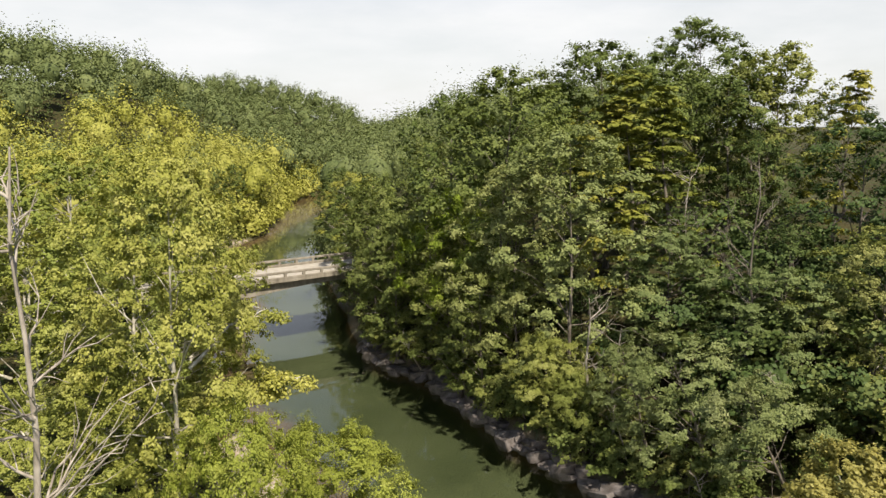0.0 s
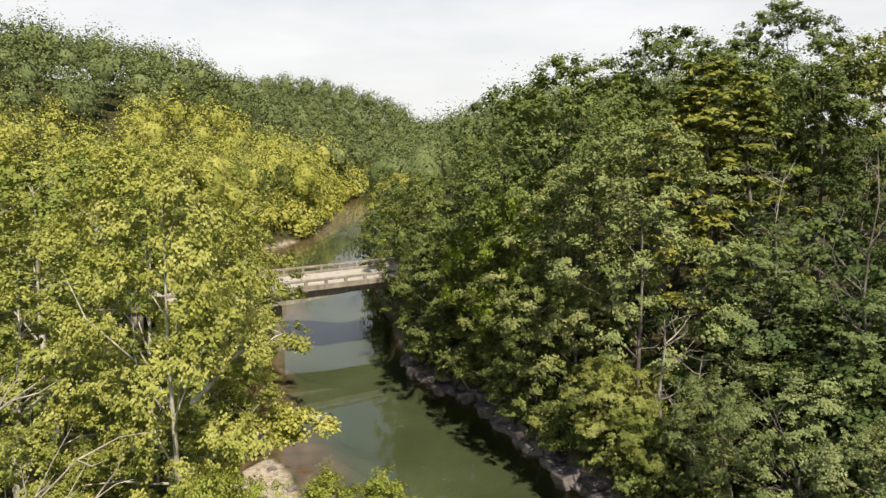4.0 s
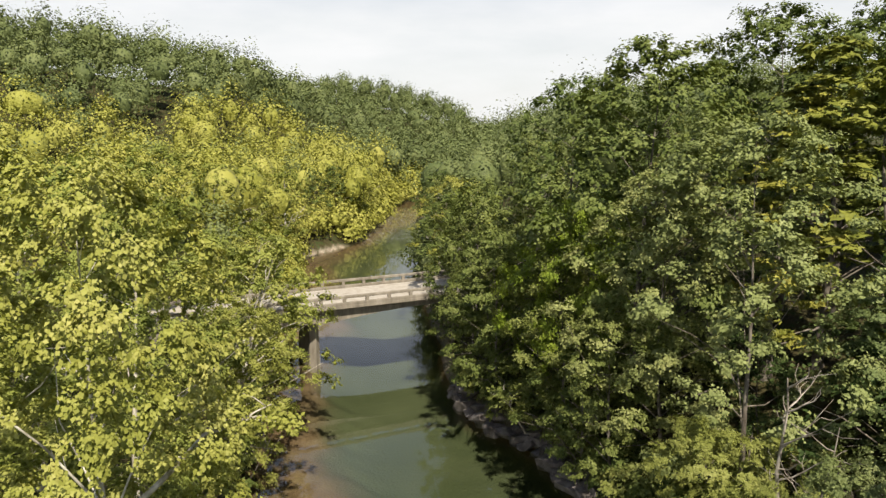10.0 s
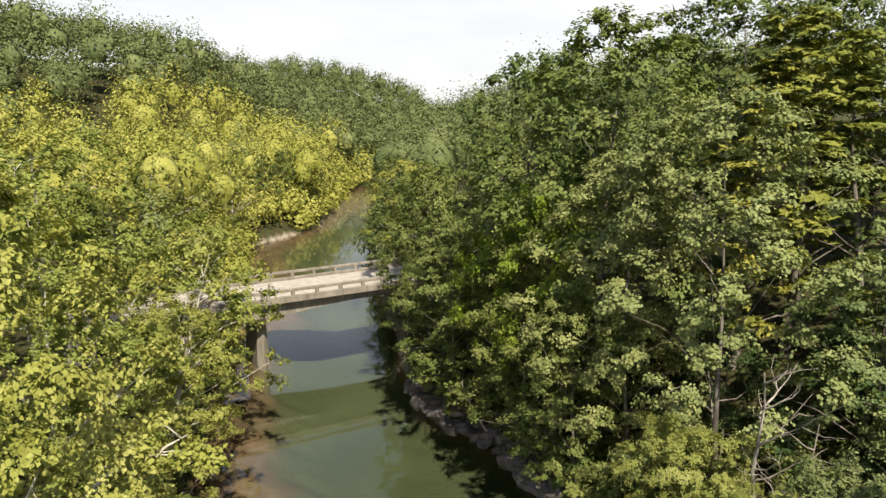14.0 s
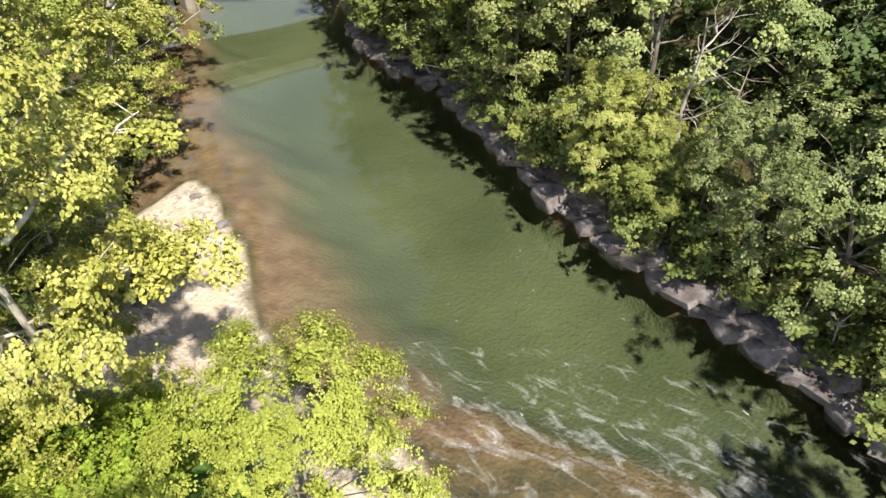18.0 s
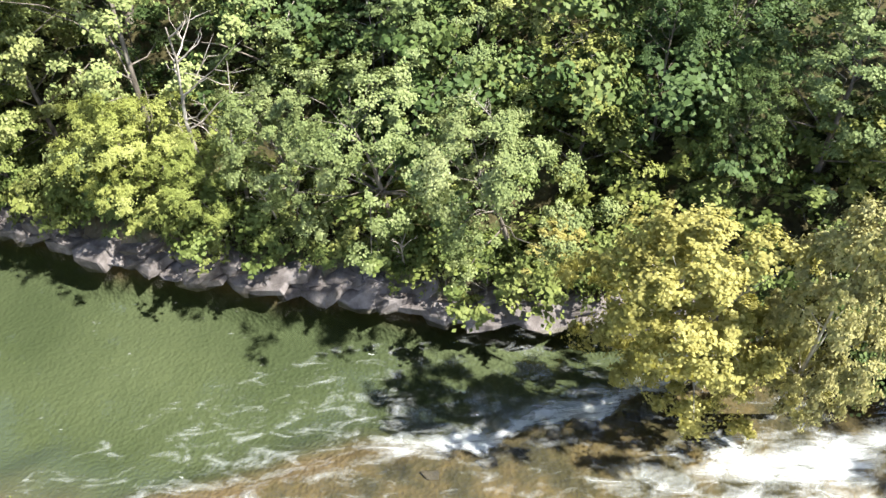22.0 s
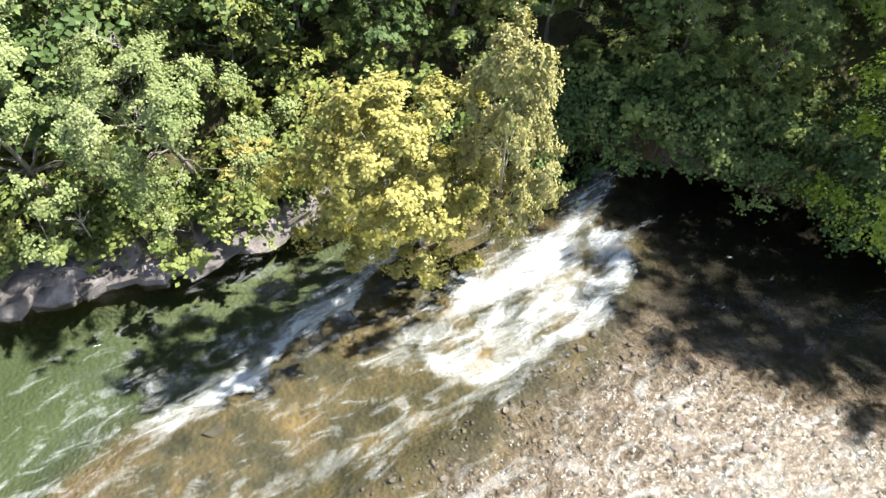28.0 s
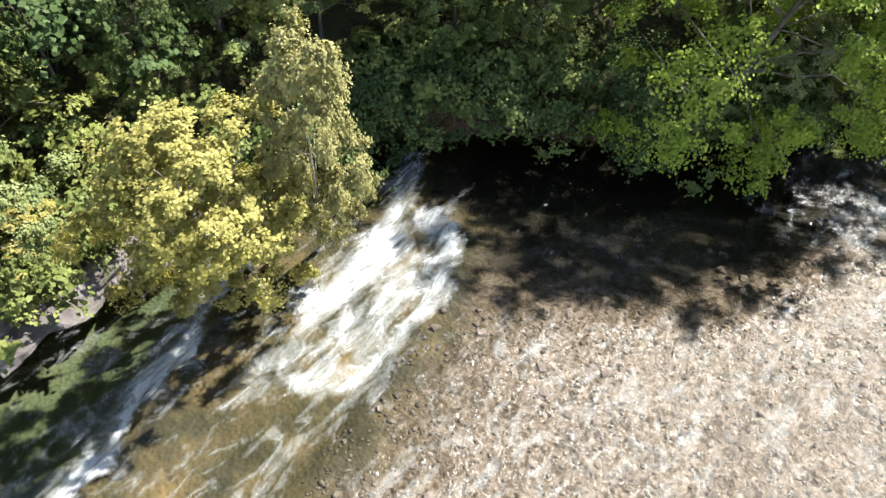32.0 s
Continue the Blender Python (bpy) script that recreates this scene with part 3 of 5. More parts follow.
def foam_amount(x, y):
    d1, a1 = upstream(FALL_LOW, x, y)
    d2, a2 = upstream(FALL_HIGH, x, y)
    below = np.clip(-d1, 0, None)
    edge = d1 + 0.3 * wobble(x, y, 0.45)
    f1 = smooth(0.40, 0.0, edge) * (1.25 * np.exp(-((below / 0.55) ** 2)) + 0.34 * np.exp(-below / 1.5)) * smooth(4, 7.5, a1) * (1 - 0.75 * smooth(15.5, 19, a1)) * (0.92 + 0.3 * wobble(x, y, 0.9, 3.0))
    out = f1
    wx, wy = x + 0.35 * wobble(x, y, 0.7, 5.0), y + 0.35 * wobble(x, y, 0.7, 6.0)
    for line, half, white in WHITE_WATER:
        d = np.abs(beside(line, wx, wy)[0])
        out = np.maximum(out, white * smooth(half * 1.5, half * 0.25, d))
    thin = 0.17 * smooth(-6, -0.5, d1) * smooth(0.3, 0, d1) * smooth(4, 8, a1)
    far = 0.20 * smooth(124, 130, y) * smooth(185, 160, y)
    rif = np.maximum(0.13 * smooth(0.3, 3, d2), 0.06 * smooth(0, 1, d1) * smooth(0, -1, d2))
    rough = 0.05 + 0.25 * smooth(-12, -1, d1) + 0.5 * smooth(-1.5, 0, d1) + far
    return np.clip(np.maximum.reduce([out, thin, far, rif]), 0, 1), np.clip(rough, 0, 1)


def calm_water(x, y):
    """The deep smooth run under the trees above the falls."""
    wide = np.interp(y, [-16, -10, -4, 2], [6.0, 8.8, 11.6, 10.2])
    return smooth(wide + 0.8, wide - 1.2, lane(RIGHT_BANK, y) - x + 0.5 * wobble(x, y, 1.4)) * smooth(0.2, 1.2, upstream(FALL_HIGH, x, y)[0]) * smooth(-14, -10, y)


def build_water():
    xs = axis((-14, 4, 0.8), (4, 27, 0.2), (27, 60, 1.5), (60, 130, 6))
    ys = axis((-60, -24, 2), (-24, 22, 0.2), (22, 60, 1.0), (60, 300, 3))

    def height(x, y):
        _, rough = foam_amount(x, y)
        return water_level(x, y) + 0.03 * rough * wobble(x, y, 0.9) + 0.02 * rough * wobble(x, y, 0.33, 1.0)

    v, q, gx, gy = sheet("water", xs, ys, height)
    me = quads_mesh("water", v, q, True)
    foam, rough = foam_amount(gx, gy)
    calm = calm_water(gx, gy)
    foam, rough = foam * (1 - 0.92 * calm), rough * (1 - 0.8 * calm)
    upper = smooth(0.2, 2.0, upstream(FALL_HIGH, gx, gy)[0]) * (1 - 0.9 * calm)
    colour_layer(me, "foam", foam, rough, upper)
    ob = tagged(link_mesh("water", me, WATER), "green river water with white rapids over a rock ledge", "river", kind="structure")
    ob.visible_shadow = False


build_ground()
build_water()


# ---- trees ----
def tube(path, radii, sides=6):
    """A tapering bent limb as vertices and quads."""
    path = np.asarray(path, float)
    n = len(path)
    t = np.gradient(path, axis=0)
    t /= np.linalg.norm(t, axis=1, keepdims=True) + 1e-9
    ref = np.where(np.abs(t[:, 2:3]) > 0.9, [[1.0, 0, 0]], [[0, 0, 1.0]])
    a = np.cross(t, ref)
    a /= np.linalg.norm(a, axis=1, keepdims=True) + 1e-9
    b = np.cross(t, a)
    ang = np.linspace(0, 2 * np.pi, sides, endpoint=False)
    ring = a[:, None] * np.cos(ang)[None, :, None] + b[:, None] * np.sin(ang)[None, :, None]
    v = path[:, None] + ring * np.asarray(radii)[:, None, None]
    i = np.arange(n - 1)[:, None] * sides
    j = np.arange(sides)[None]
    k = (j + 1) % sides
    q = np.stack([i + j, i + k, i + sides + k, i + sides + j], -1).reshape(-1, 4)
    return v.reshape(-1, 3), q


def joined(pieces):
    vs, qs, at = [], [], 0
    for v, q in pieces:
        vs.append(v)
        qs.append(q + at)
        at += len(v)
    return np.concatenate(vs), np.concatenate(qs)


def leaves(rng, centres, out, size, length=1.3, tilt=0.42):
    """Folded diamond leaves at the centres, facing about the ways out and up."""
    n = len(centres)
    nrm = out + rng.normal(0, tilt, (n, 3)) + [0, 0, 0.4]
    nrm /= np.linalg.norm(nrm, axis=1, keepdims=True)
    d = rng.normal(0, 1, (n, 3)) - [0, 0, 0.35]
    d -= (d * nrm).sum(1, keepdims=True) * nrm
    d /= np.linalg.norm(d, axis=1, keepdims=True)
    s = np.cross(nrm, d)
    w = size * rng.uniform(0.65, 1.3, (n, 1))
    lift = nrm * w * 0.16
    v = np.stack([centres - d * w * length * 0.5, centres + s * w * 0.5 + lift, centres + d * w * length * 0.5, centres - s * w * 0.5 + lift], 1)
    q = np.arange(4 * n).reshape(n, 4)
    return v.reshape(-1, 3), q


def cores(rng, centres, size, flat=0.8):
    """The dense twiggy heart of each leaf clump, an uneven eight-sided lump."""
    n = len(centres)
    corner = np.array([(1, 0, 0), (0, 1, 0), (-1, 0, 0), (0, -1, 0), (0, 0, 1), (0, 0, -1)], float)
    v = centres[:, None] + corner[None] * size * rng.uniform(0.6, 1.2, (n, 6, 1)) * [1, 1, flat]
    face = np.array([(1, 2, 4, 0), (3, 0, 4, 2), (0, 3, 5, 1), (2, 1, 5, 3)])
    return v.reshape(-1, 3), (face[None] + 6 * np.arange(n)[:, None, None]).reshape(-1, 4)


def dome(rng, centre, r, h):
    """The solid heart of a far crown: an uneven rounded dome."""
    v = []
    for k, (u, w) in enumerate(((-0.5, 0.75), (0.0, 1.0), (0.45, 0.88), (0.8, 0.55))):
        ang = np.linspace(0, 2 * np.pi, 8, endpoint=False) + 0.4 * k
        q = rng.uniform(0.88, 1.1, 8)
        v.append(np.stack([np.cos(ang) * w * r * q, np.sin(ang) * w * r * q, u * h * np.ones(8)], 1))
    v.append(np.repeat([[0, 0, h]], 8, 0))
    i, j = np.arange(4)[:, None] * 8, np.arange(8)[None]
    n = (j + 1) % 8
    return np.concatenate(v) + centre, np.stack([i + j, i + n, i + 8 + n, i + 8 + j], -1).reshape(-1, 4)


def dome_leaves(rng, centre, r, h, n, size):
    """Leaf sprays over a rounded far crown with a few bulges."""
    d = rng.normal(0, 1, (n, 3)) + [0, 0, 0.35]
    d /= np.linalg.norm(d, axis=1, keepdims=True)
    a = np.arctan2(d[:, 1], d[:, 0])
    p = rng.uniform(0, 6.3, 3)
    bulge = 1 + 0.18 * np.sin(3 * a + p[0] + 3 * d[:, 2]) + 0.16 * np.sin(5 * a + p[1] - 6 * d[:, 2]) + 0.12 * np.sin(9 * d[:, 2] + p[2])
    reach = (bulge * rng.uniform(0.58, 1.06, n) ** 0.6)[:, None]
    return leaves(rng, centre + d * reach * [r, r, h], d * 1.1 + rng.normal(0, 0.2, (n, 3)), size, 1.15, 0.4)


def crown_shape(kind, u):
    """Crown radius at the share u of its height."""
    if kind == "cone":
        return np.clip(1.05 - u, 0.04, 1) ** 0.85
    if kind == "tall":
        return np.sin(np.pi * np.clip(0.12 + 0.80 * u, 0, 1)) ** 0.7
    return np.sin(np.pi * np.clip(0.16 + 0.81 * u, 0, 1)) ** 0.55


def tree_meshes(name, seed, height, radius, base, clumps, per, leaf, clump_r, shape="round", trunk_r=0.28, length=1.25, flat=0.6, limbs=0, rugged=0.24, lobe=0.20, group_of=4, lift=0.72):
    """Trunk with limbs, and a crown of foliage pads with gaps between, for a tree that stands at the origin."""
    rng = np.random.default_rng(seed)
    count = max(5, clumps // group_of)
    i = np.arange(count)
    lu = ((i + rng.uniform(0, 1, count)) / count) ** lift
    la = i * 2.39996 + rng.normal(0, 0.4, count) + seed
    bulge = 1 + rugged * np.sin(la * 3 + seed + 2.5 * lu) + rugged * 0.8 * np.sin(la * 5 + 12 * lu + seed)
    lr = radius * crown_shape(shape, lu) * bulge * (1 - 0.8 * rng.uniform(0, 1, count) ** 2.4)
    pad = radius * lobe * rng.uniform(0.7, 1.4, count) * (0.85 + 0.35 * lu)
    lz = height * (base + (1 - base) * lu) - pad * 0.6 * lu
    lean = rng.normal(0, 0.035, 2)
    heart = np.stack([lr * np.cos(la) + lean[0] * lz, lr * np.sin(la) + lean[1] * lz, lz], 1)
    side = np.stack([np.cos(la), np.sin(la), 0.7 + 0 * la], 1)
    # clumps sit on the upper and outer face of each pad
    own = np.arange(clumps) % count
    face = rng.normal(0, 1, (clumps, 3)) + side[own] * 0.75 + [0, 0, 0.35]
    face /= np.linalg.norm(face, axis=1, keepdims=True)
    squash = np.array([1, 1, flat])
    cen = heart[own] + face * (pad[own] * rng.uniform(0.15, 1, clumps) ** 0.5)[:, None] * squash
    # trunk and limbs
    zz = np.linspace(-0.6, height * 0.93, 9)
    bend = np.stack([lean[0] * zz + 0.15 * np.sin(zz * 0.5 + seed), lean[1] * zz + 0.15 * np.cos(zz * 0.4 + seed), zz], 1)
    bend[0, :2] = bend[1, :2]
    rad = trunk_r * np.clip(1.1 - np.linspace(0, 1, 9), 0.06, 2) ** 1.3
    rad[0] *= 1.35
    wood = [tube(bend, rad, 8)]
    for c in heart[rng.permutation(count)[: min(24, count if height > 4 else 6)]]:
        z0 = np.clip(c[2] - np.hypot(c[0], c[1]) * rng.uniform(0.4, 1.0), height * rng.uniform(max(base, 0.12), 0.4) * 0.8, height * 0.88)
        p0 = np.array([np.interp(z0, zz, bend[:, 0]), np.interp(z0, zz, bend[:, 1]), z0])
        mid = (p0 + c) / 2 + [0, 0, 0.08 * np.linalg.norm(c - p0)] + rng.normal(0, 0.07 * np.linalg.norm(c - p0), 3)
        r0 = trunk_r * 0.34 * (1.1 - z0 / height)
        wood.append(tube([p0, (p0 + mid) / 2 + rng.normal(0, 0.08, 3), mid, (mid + c) / 2, c], [r0, r0 * 0.8, r0 * 0.6, r0 * 0.4, r0 * 0.15], 5))
    # the stoutest limbs are parts of their own
    stout = sorted(range(1, len(wood)), key=lambda n: -np.ptp(wood[n][0], axis=0).max())[:limbs]
    tv, tq = joined([w for n, w in enumerate(wood) if n not in stout])
    arms = [quads_mesh(name + "_limb", *wood[n], True) for n in stout]
    # leaves in sprays
    n = clumps * per
    which = np.repeat(np.arange(clumps), per)
    sprays = 7
    tip = rng.normal(0, 1, (clumps, sprays, 3)) + face[:, None] * 0.7
    tip /= np.linalg.norm(tip, axis=2, keepdims=True)
    tip[..., 2] = np.where(tip[..., 2] < -0.35, -tip[..., 2], tip[..., 2])
    d = tip[which, rng.integers(0, sprays, n)]
    cr = clump_r * rng.uniform(0.5, 1.25, clumps)[which, None]
    r = rng.uniform(0.05, 1.25, (n, 1)) ** 0.7
    pos = cen[which] + (d * r + rng.normal(0, 0.17, (n, 3))) * cr * squash - [0, 0, 0.2] * r * r * cr
    whole = cen - [0, 0, height * (base + 0.3)]
    whole /= np.linalg.norm(whole, axis=1, keepdims=True) + 1e-6
    out = d * 0.4 + face[which] * 0.45 + whole[which] * 0.5
    lv, lq = joined([leaves(rng, pos, out, leaf, length), cores(rng, cen - [0, 0, clump_r * 0.12], clump_r * 0.30, flat)])
    return quads_mesh(name + "_trunk", tv, tq, True), quads_mesh(name + "_leaves", lv, lq), arms


def tree(name, leafkind, meshes, label, category="tree", group="", bark=None):
    root = tagged(new(name), label, category, group)
    link_mesh("trunk", meshes[0], bark or BARK, root)
    for arm in meshes[2]:
        link_mesh("limb", arm, bark or BARK, root)
    link_mesh("crown", meshes[1], LEAF[leafkind], root)
    return root


KINDS = {}


def kind(key, name, leafkind, label, spec, seeds, bark=None, group=""):
    KINDS[key] = []
    for s in seeds:
        KINDS[key].append([name, leafkind, tree_meshes(key, s, **spec), label, bark, group, None])


def plant(key, x, y, top=None, scale=None, turn=None, pick=None, wide=1.0, lean=(0, 0), deep=1.0):
    """Stands a tree of that kind on the ground, as tall as reaches the height top."""
    rng = random.Random(int(x * 131 + y * 977))
    k = KINDS[key][rng.randrange(len(KINDS[key])) if pick is None else pick]
    z = float(land(np.array([x]), np.array([y]))[0][0])
    h = SPECS[key]["height"]
    s = scale if scale else (top - z) / h
    turn = rng.uniform(0, 360) if turn is None else turn
    m = pose(x, y, z, lean[0], lean[1], 0) @ Matrix.Diagonal((deep, 1, 1, 1)) @ pose(0, 0, 0, 0, 0, turn) @ Matrix.Diagonal((s * wide, s * wide, s, 1))
    if k[6] is None:
        k[6] = tree(k[0], k[1], k[2], k[3], "tree", k[5], k[4])
        k[6].matrix_basis = m
        return k[6]
    ob = copy_thing(k[6], pose(0, 0, 0))
    ob.matrix_basis = m
    return ob


SPECS = {
    "sycamore": dict(height=18, radius=5.2, base=0.10, clumps=480, per=100, leaf=0.12, clump_r=0.64, trunk_r=0.24, flat=0.75, limbs=8, lobe=0.17, group_of=3),
    "sycamore_far": dict(height=18, radius=5.2, base=0.12, clumps=180, per=48, leaf=0.20, clump_r=0.85, trunk_r=0.32, flat=0.75, lobe=0.20, group_of=3),
    "lime": dict(height=10, radius=3.8, base=0.34, clumps=280, per=190, leaf=0.076, clump_r=0.56, trunk_r=0.13, limbs=8, flat=0.8, lobe=0.2, group_of=4, rugged=0.16),
    "oak": dict(height=18, radius=4.8, base=0.12, clumps=340, per=78, leaf=0.15, clump_r=0.72, trunk_r=0.2, flat=0.75, limbs=8, rugged=0.18),
    "oak_far": dict(height=18, radius=4.8, base=0.15, clumps=220, per=46, leaf=0.19, clump_r=0.88, trunk_r=0.2, flat=0.78, rugged=0.18),
    "maple": dict(height=12, radius=4.4, base=0.12, clumps=270, per=120, leaf=0.112, clump_r=0.60, trunk_r=0.2, flat=0.5, limbs=8, rugged=0.34),
    "maple_far": dict(height=12, radius=4.4, base=0.10, clumps=135, per=56, leaf=0.17, clump_r=0.75, trunk_r=0.2, flat=0.58),
    "locust": dict(height=18, radius=5.0, base=0.14, clumps=340, per=84, leaf=0.135, clump_r=0.68, trunk_r=0.15, flat=0.7, limbs=8, rugged=0.16, lobe=0.17),
    "cedar": dict(height=16, radius=2.8, base=0.08, clumps=150, per=42, leaf=0.15, clump_r=0.55, shape="cone", trunk_r=0.2, length=2.6, flat=0.45, lobe=0.2, group_of=3),
    "yellow": dict(height=11, radius=3.2, base=0.16, clumps=400, per=130, leaf=0.115, clump_r=0.50, trunk_r=0.2, flat=0.8, limbs=6, rugged=0.34, lobe=0.18, lift=0.95),
    "green": dict(height=11, radius=4.6, base=0.06, clumps=330, per=150, leaf=0.085, clump_r=0.62, trunk_r=0.16, flat=0.7, limbs=6),
    "shrub": dict(height=2.6, radius=1.7, base=0.02, clumps=26, per=54, leaf=0.14, clump_r=0.55, trunk_r=0.04, group_of=2, lobe=0.3),
    "weed": dict(height=1.6, radius=1.3, base=0.0, clumps=24, per=55, leaf=0.085, clump_r=0.42, trunk_r=0.02, group_of=2, lobe=0.3),
}
kind("sycamore", "sycamore_tree", "sycamore", "yellow-green sycamore with pale trunk on the river bottom", SPECS["sycamore"], (11, 12), BARK_PALE, "trees along the river")
kind("sycamore_far", "sycamore_tree", "bottom", "yellow-green sycamore in the bottom-land woods", SPECS["sycamore_far"], (14, 15, 16), BARK_PALE, "trees along the river")
kind("lime", "young_tree", "lime", "bright lime-green young broadleaf tree beside the river", SPECS["lime"], (21, 22), None, "trees along the river")
SPECS["lime_bank"] = dict(SPECS["lime"], rugged=0.34)
kind("lime_bank", "young_tree", "bank", "soft yellow-green young tree on the rocky bank", SPECS["lime_bank"], (23, 24), None, "trees along the river")
SPECS["bright"] = dict(SPECS["lime"])
kind("bright", "young_tree", "vivid", "fresh bright green tree among dark slope woods", SPECS["bright"], (25,), None, "trees on the slope")
kind("oak", "oak_tree", "oak", "dark green oak on the wooded slope", SPECS["oak"], (31, 32), None, "trees on the slope")
kind("oak_far", "oak_tree", "oak", "tall dark green oak on the wooded slope", SPECS["oak_far"], (34, 35, 36), None, "trees on the slope")
kind("maple", "maple_tree", "maple", "green maple with layered foliage above the rock ledge", SPECS["maple"], (41, 42), None, "trees on the slope")
SPECS["maple_over"] = dict(SPECS["maple"], base=0.34, radius=4.9, clumps=190)
kind("maple_over", "maple_tree", "maple", "pale green maple leaning out over the pool", SPECS["maple_over"], (46, 47), None, "trees on the slope")
kind("maple_far", "maple_tree", "woods", "green maple in the slope woods", SPECS["maple_far"], (44, 45), None, "trees on the slope")
kind("locust", "locust_tree", "locust", "soft grey-green locust tree on the slope", SPECS["locust"], (51,), None, "trees on the slope")
kind("cedar", "cedar_tree", "cedar", "narrow olive-green cedar among broadleaf trees", SPECS["cedar"], (61, 62), None, "trees on the slope")
kind("yellow", "yellowing_tree", "yellow", "yellowing broadleaf tree leaning over the rapids", SPECS["yellow"], (71,), BARK_PALE, "trees along the river")
SPECS["olive"] = dict(SPECS["yellow"], radius=2.7, base=0.18)
kind("olive", "yellowing_tree", "olive", "dull olive-brown broadleaf tree above the rapids", SPECS["olive"], (72,), BARK_PALE, "trees along the river")
kind("green", "streamside_tree", "vivid", "full green tree hanging over the shaded riffle", SPECS["green"], (75,), None, "trees along the river")
kind("shrub", "shrub", "woods", "low green shrub on the river bank", SPECS["shrub"], (81, 82), None, "bank shrubs")
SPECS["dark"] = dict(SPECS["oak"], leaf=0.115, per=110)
kind("dark", "hemlock_tree", "shade", "tree with shade-darkened leaves hanging over the rapids", SPECS["dark"], (37,), None, "trees along the river")
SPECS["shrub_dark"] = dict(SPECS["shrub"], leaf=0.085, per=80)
kind("shrub_dark", "shrub", "shade", "shrub with leaves darkened for shade, leaning over water", SPECS["shrub_dark"], (83, 84), None, "bank shrubs")
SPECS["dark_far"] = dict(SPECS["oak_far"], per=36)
kind("dark_far", "oak_tree", "shade", "oak with shade-darkened leaves behind the bank trees", SPECS["dark_far"], (38, 39), None, "trees on the slope")
kind("weed", "bank_weeds", "vivid", "clump of bright green weeds on the bank", SPECS["weed"], (85,), None, "bank shrubs")


def bough(root, start, tip, thick, leafkind, bark, seed, clumps=16, per=110, leaf=0.14, spread=0.55):
    """A long leafy limb of a tree, reaching from a place on its trunk to a tip, as two parts."""
    rng = np.random.default_rng(seed)
    a, b = np.array(start, float), np.array(tip, float)
    n = np.linalg.norm(b - a)
    way = [a + (b - a) * t + [0, 0, 0.10 * n * math.sin(math.pi * t)] + rng.normal(0, 0.02 * n, 3) * (0 < t < 1) for t in np.linspace(0, 1, 7)]
    back = root.matrix_basis.inverted()
    m3, off = np.array(back.to_3x3()), np.array(back.translation)
    local = lambda v: v @ m3.T + off
    pieces = [tube(way, np.linspace(thick, thick * 0.15, 7), 6)]
    cen = np.array([way[k] + (way[k + 1] - way[k]) * u for k, u in zip(rng.integers(2, 6, clumps), rng.uniform(0, 1, clumps))])
    shift = rng.normal(0, spread, (clumps, 3)) * [1, 1, 0.45]
    for c, d in zip(cen, shift):
        pieces.append(tube([c, c + d * 0.5 + [0, 0, 0.05], c + d], [thick * 0.3, thick * 0.2, thick * 0.08], 4))
    v, q = joined(pieces)
    link_mesh("bough", quads_mesh("bough", local(v), q, True), bark, root)
    cen = cen + shift
    which = np.repeat(np.arange(clumps), per)
    d = rng.normal(0, 1, (clumps * per, 3))
    d /= np.linalg.norm(d, axis=1, keepdims=True)
    pos = cen[which] + d * rng.uniform(0.1, 1, (clumps * per, 1)) ** 0.6 * spread * 0.9 * [1, 1, 0.6]
    v, q = leaves(rng, pos, d * 0.5, leaf)
    link_mesh("bough_leaves", quads_mesh("bough_leaves", local(v), q), LEAF[leafkind], root)


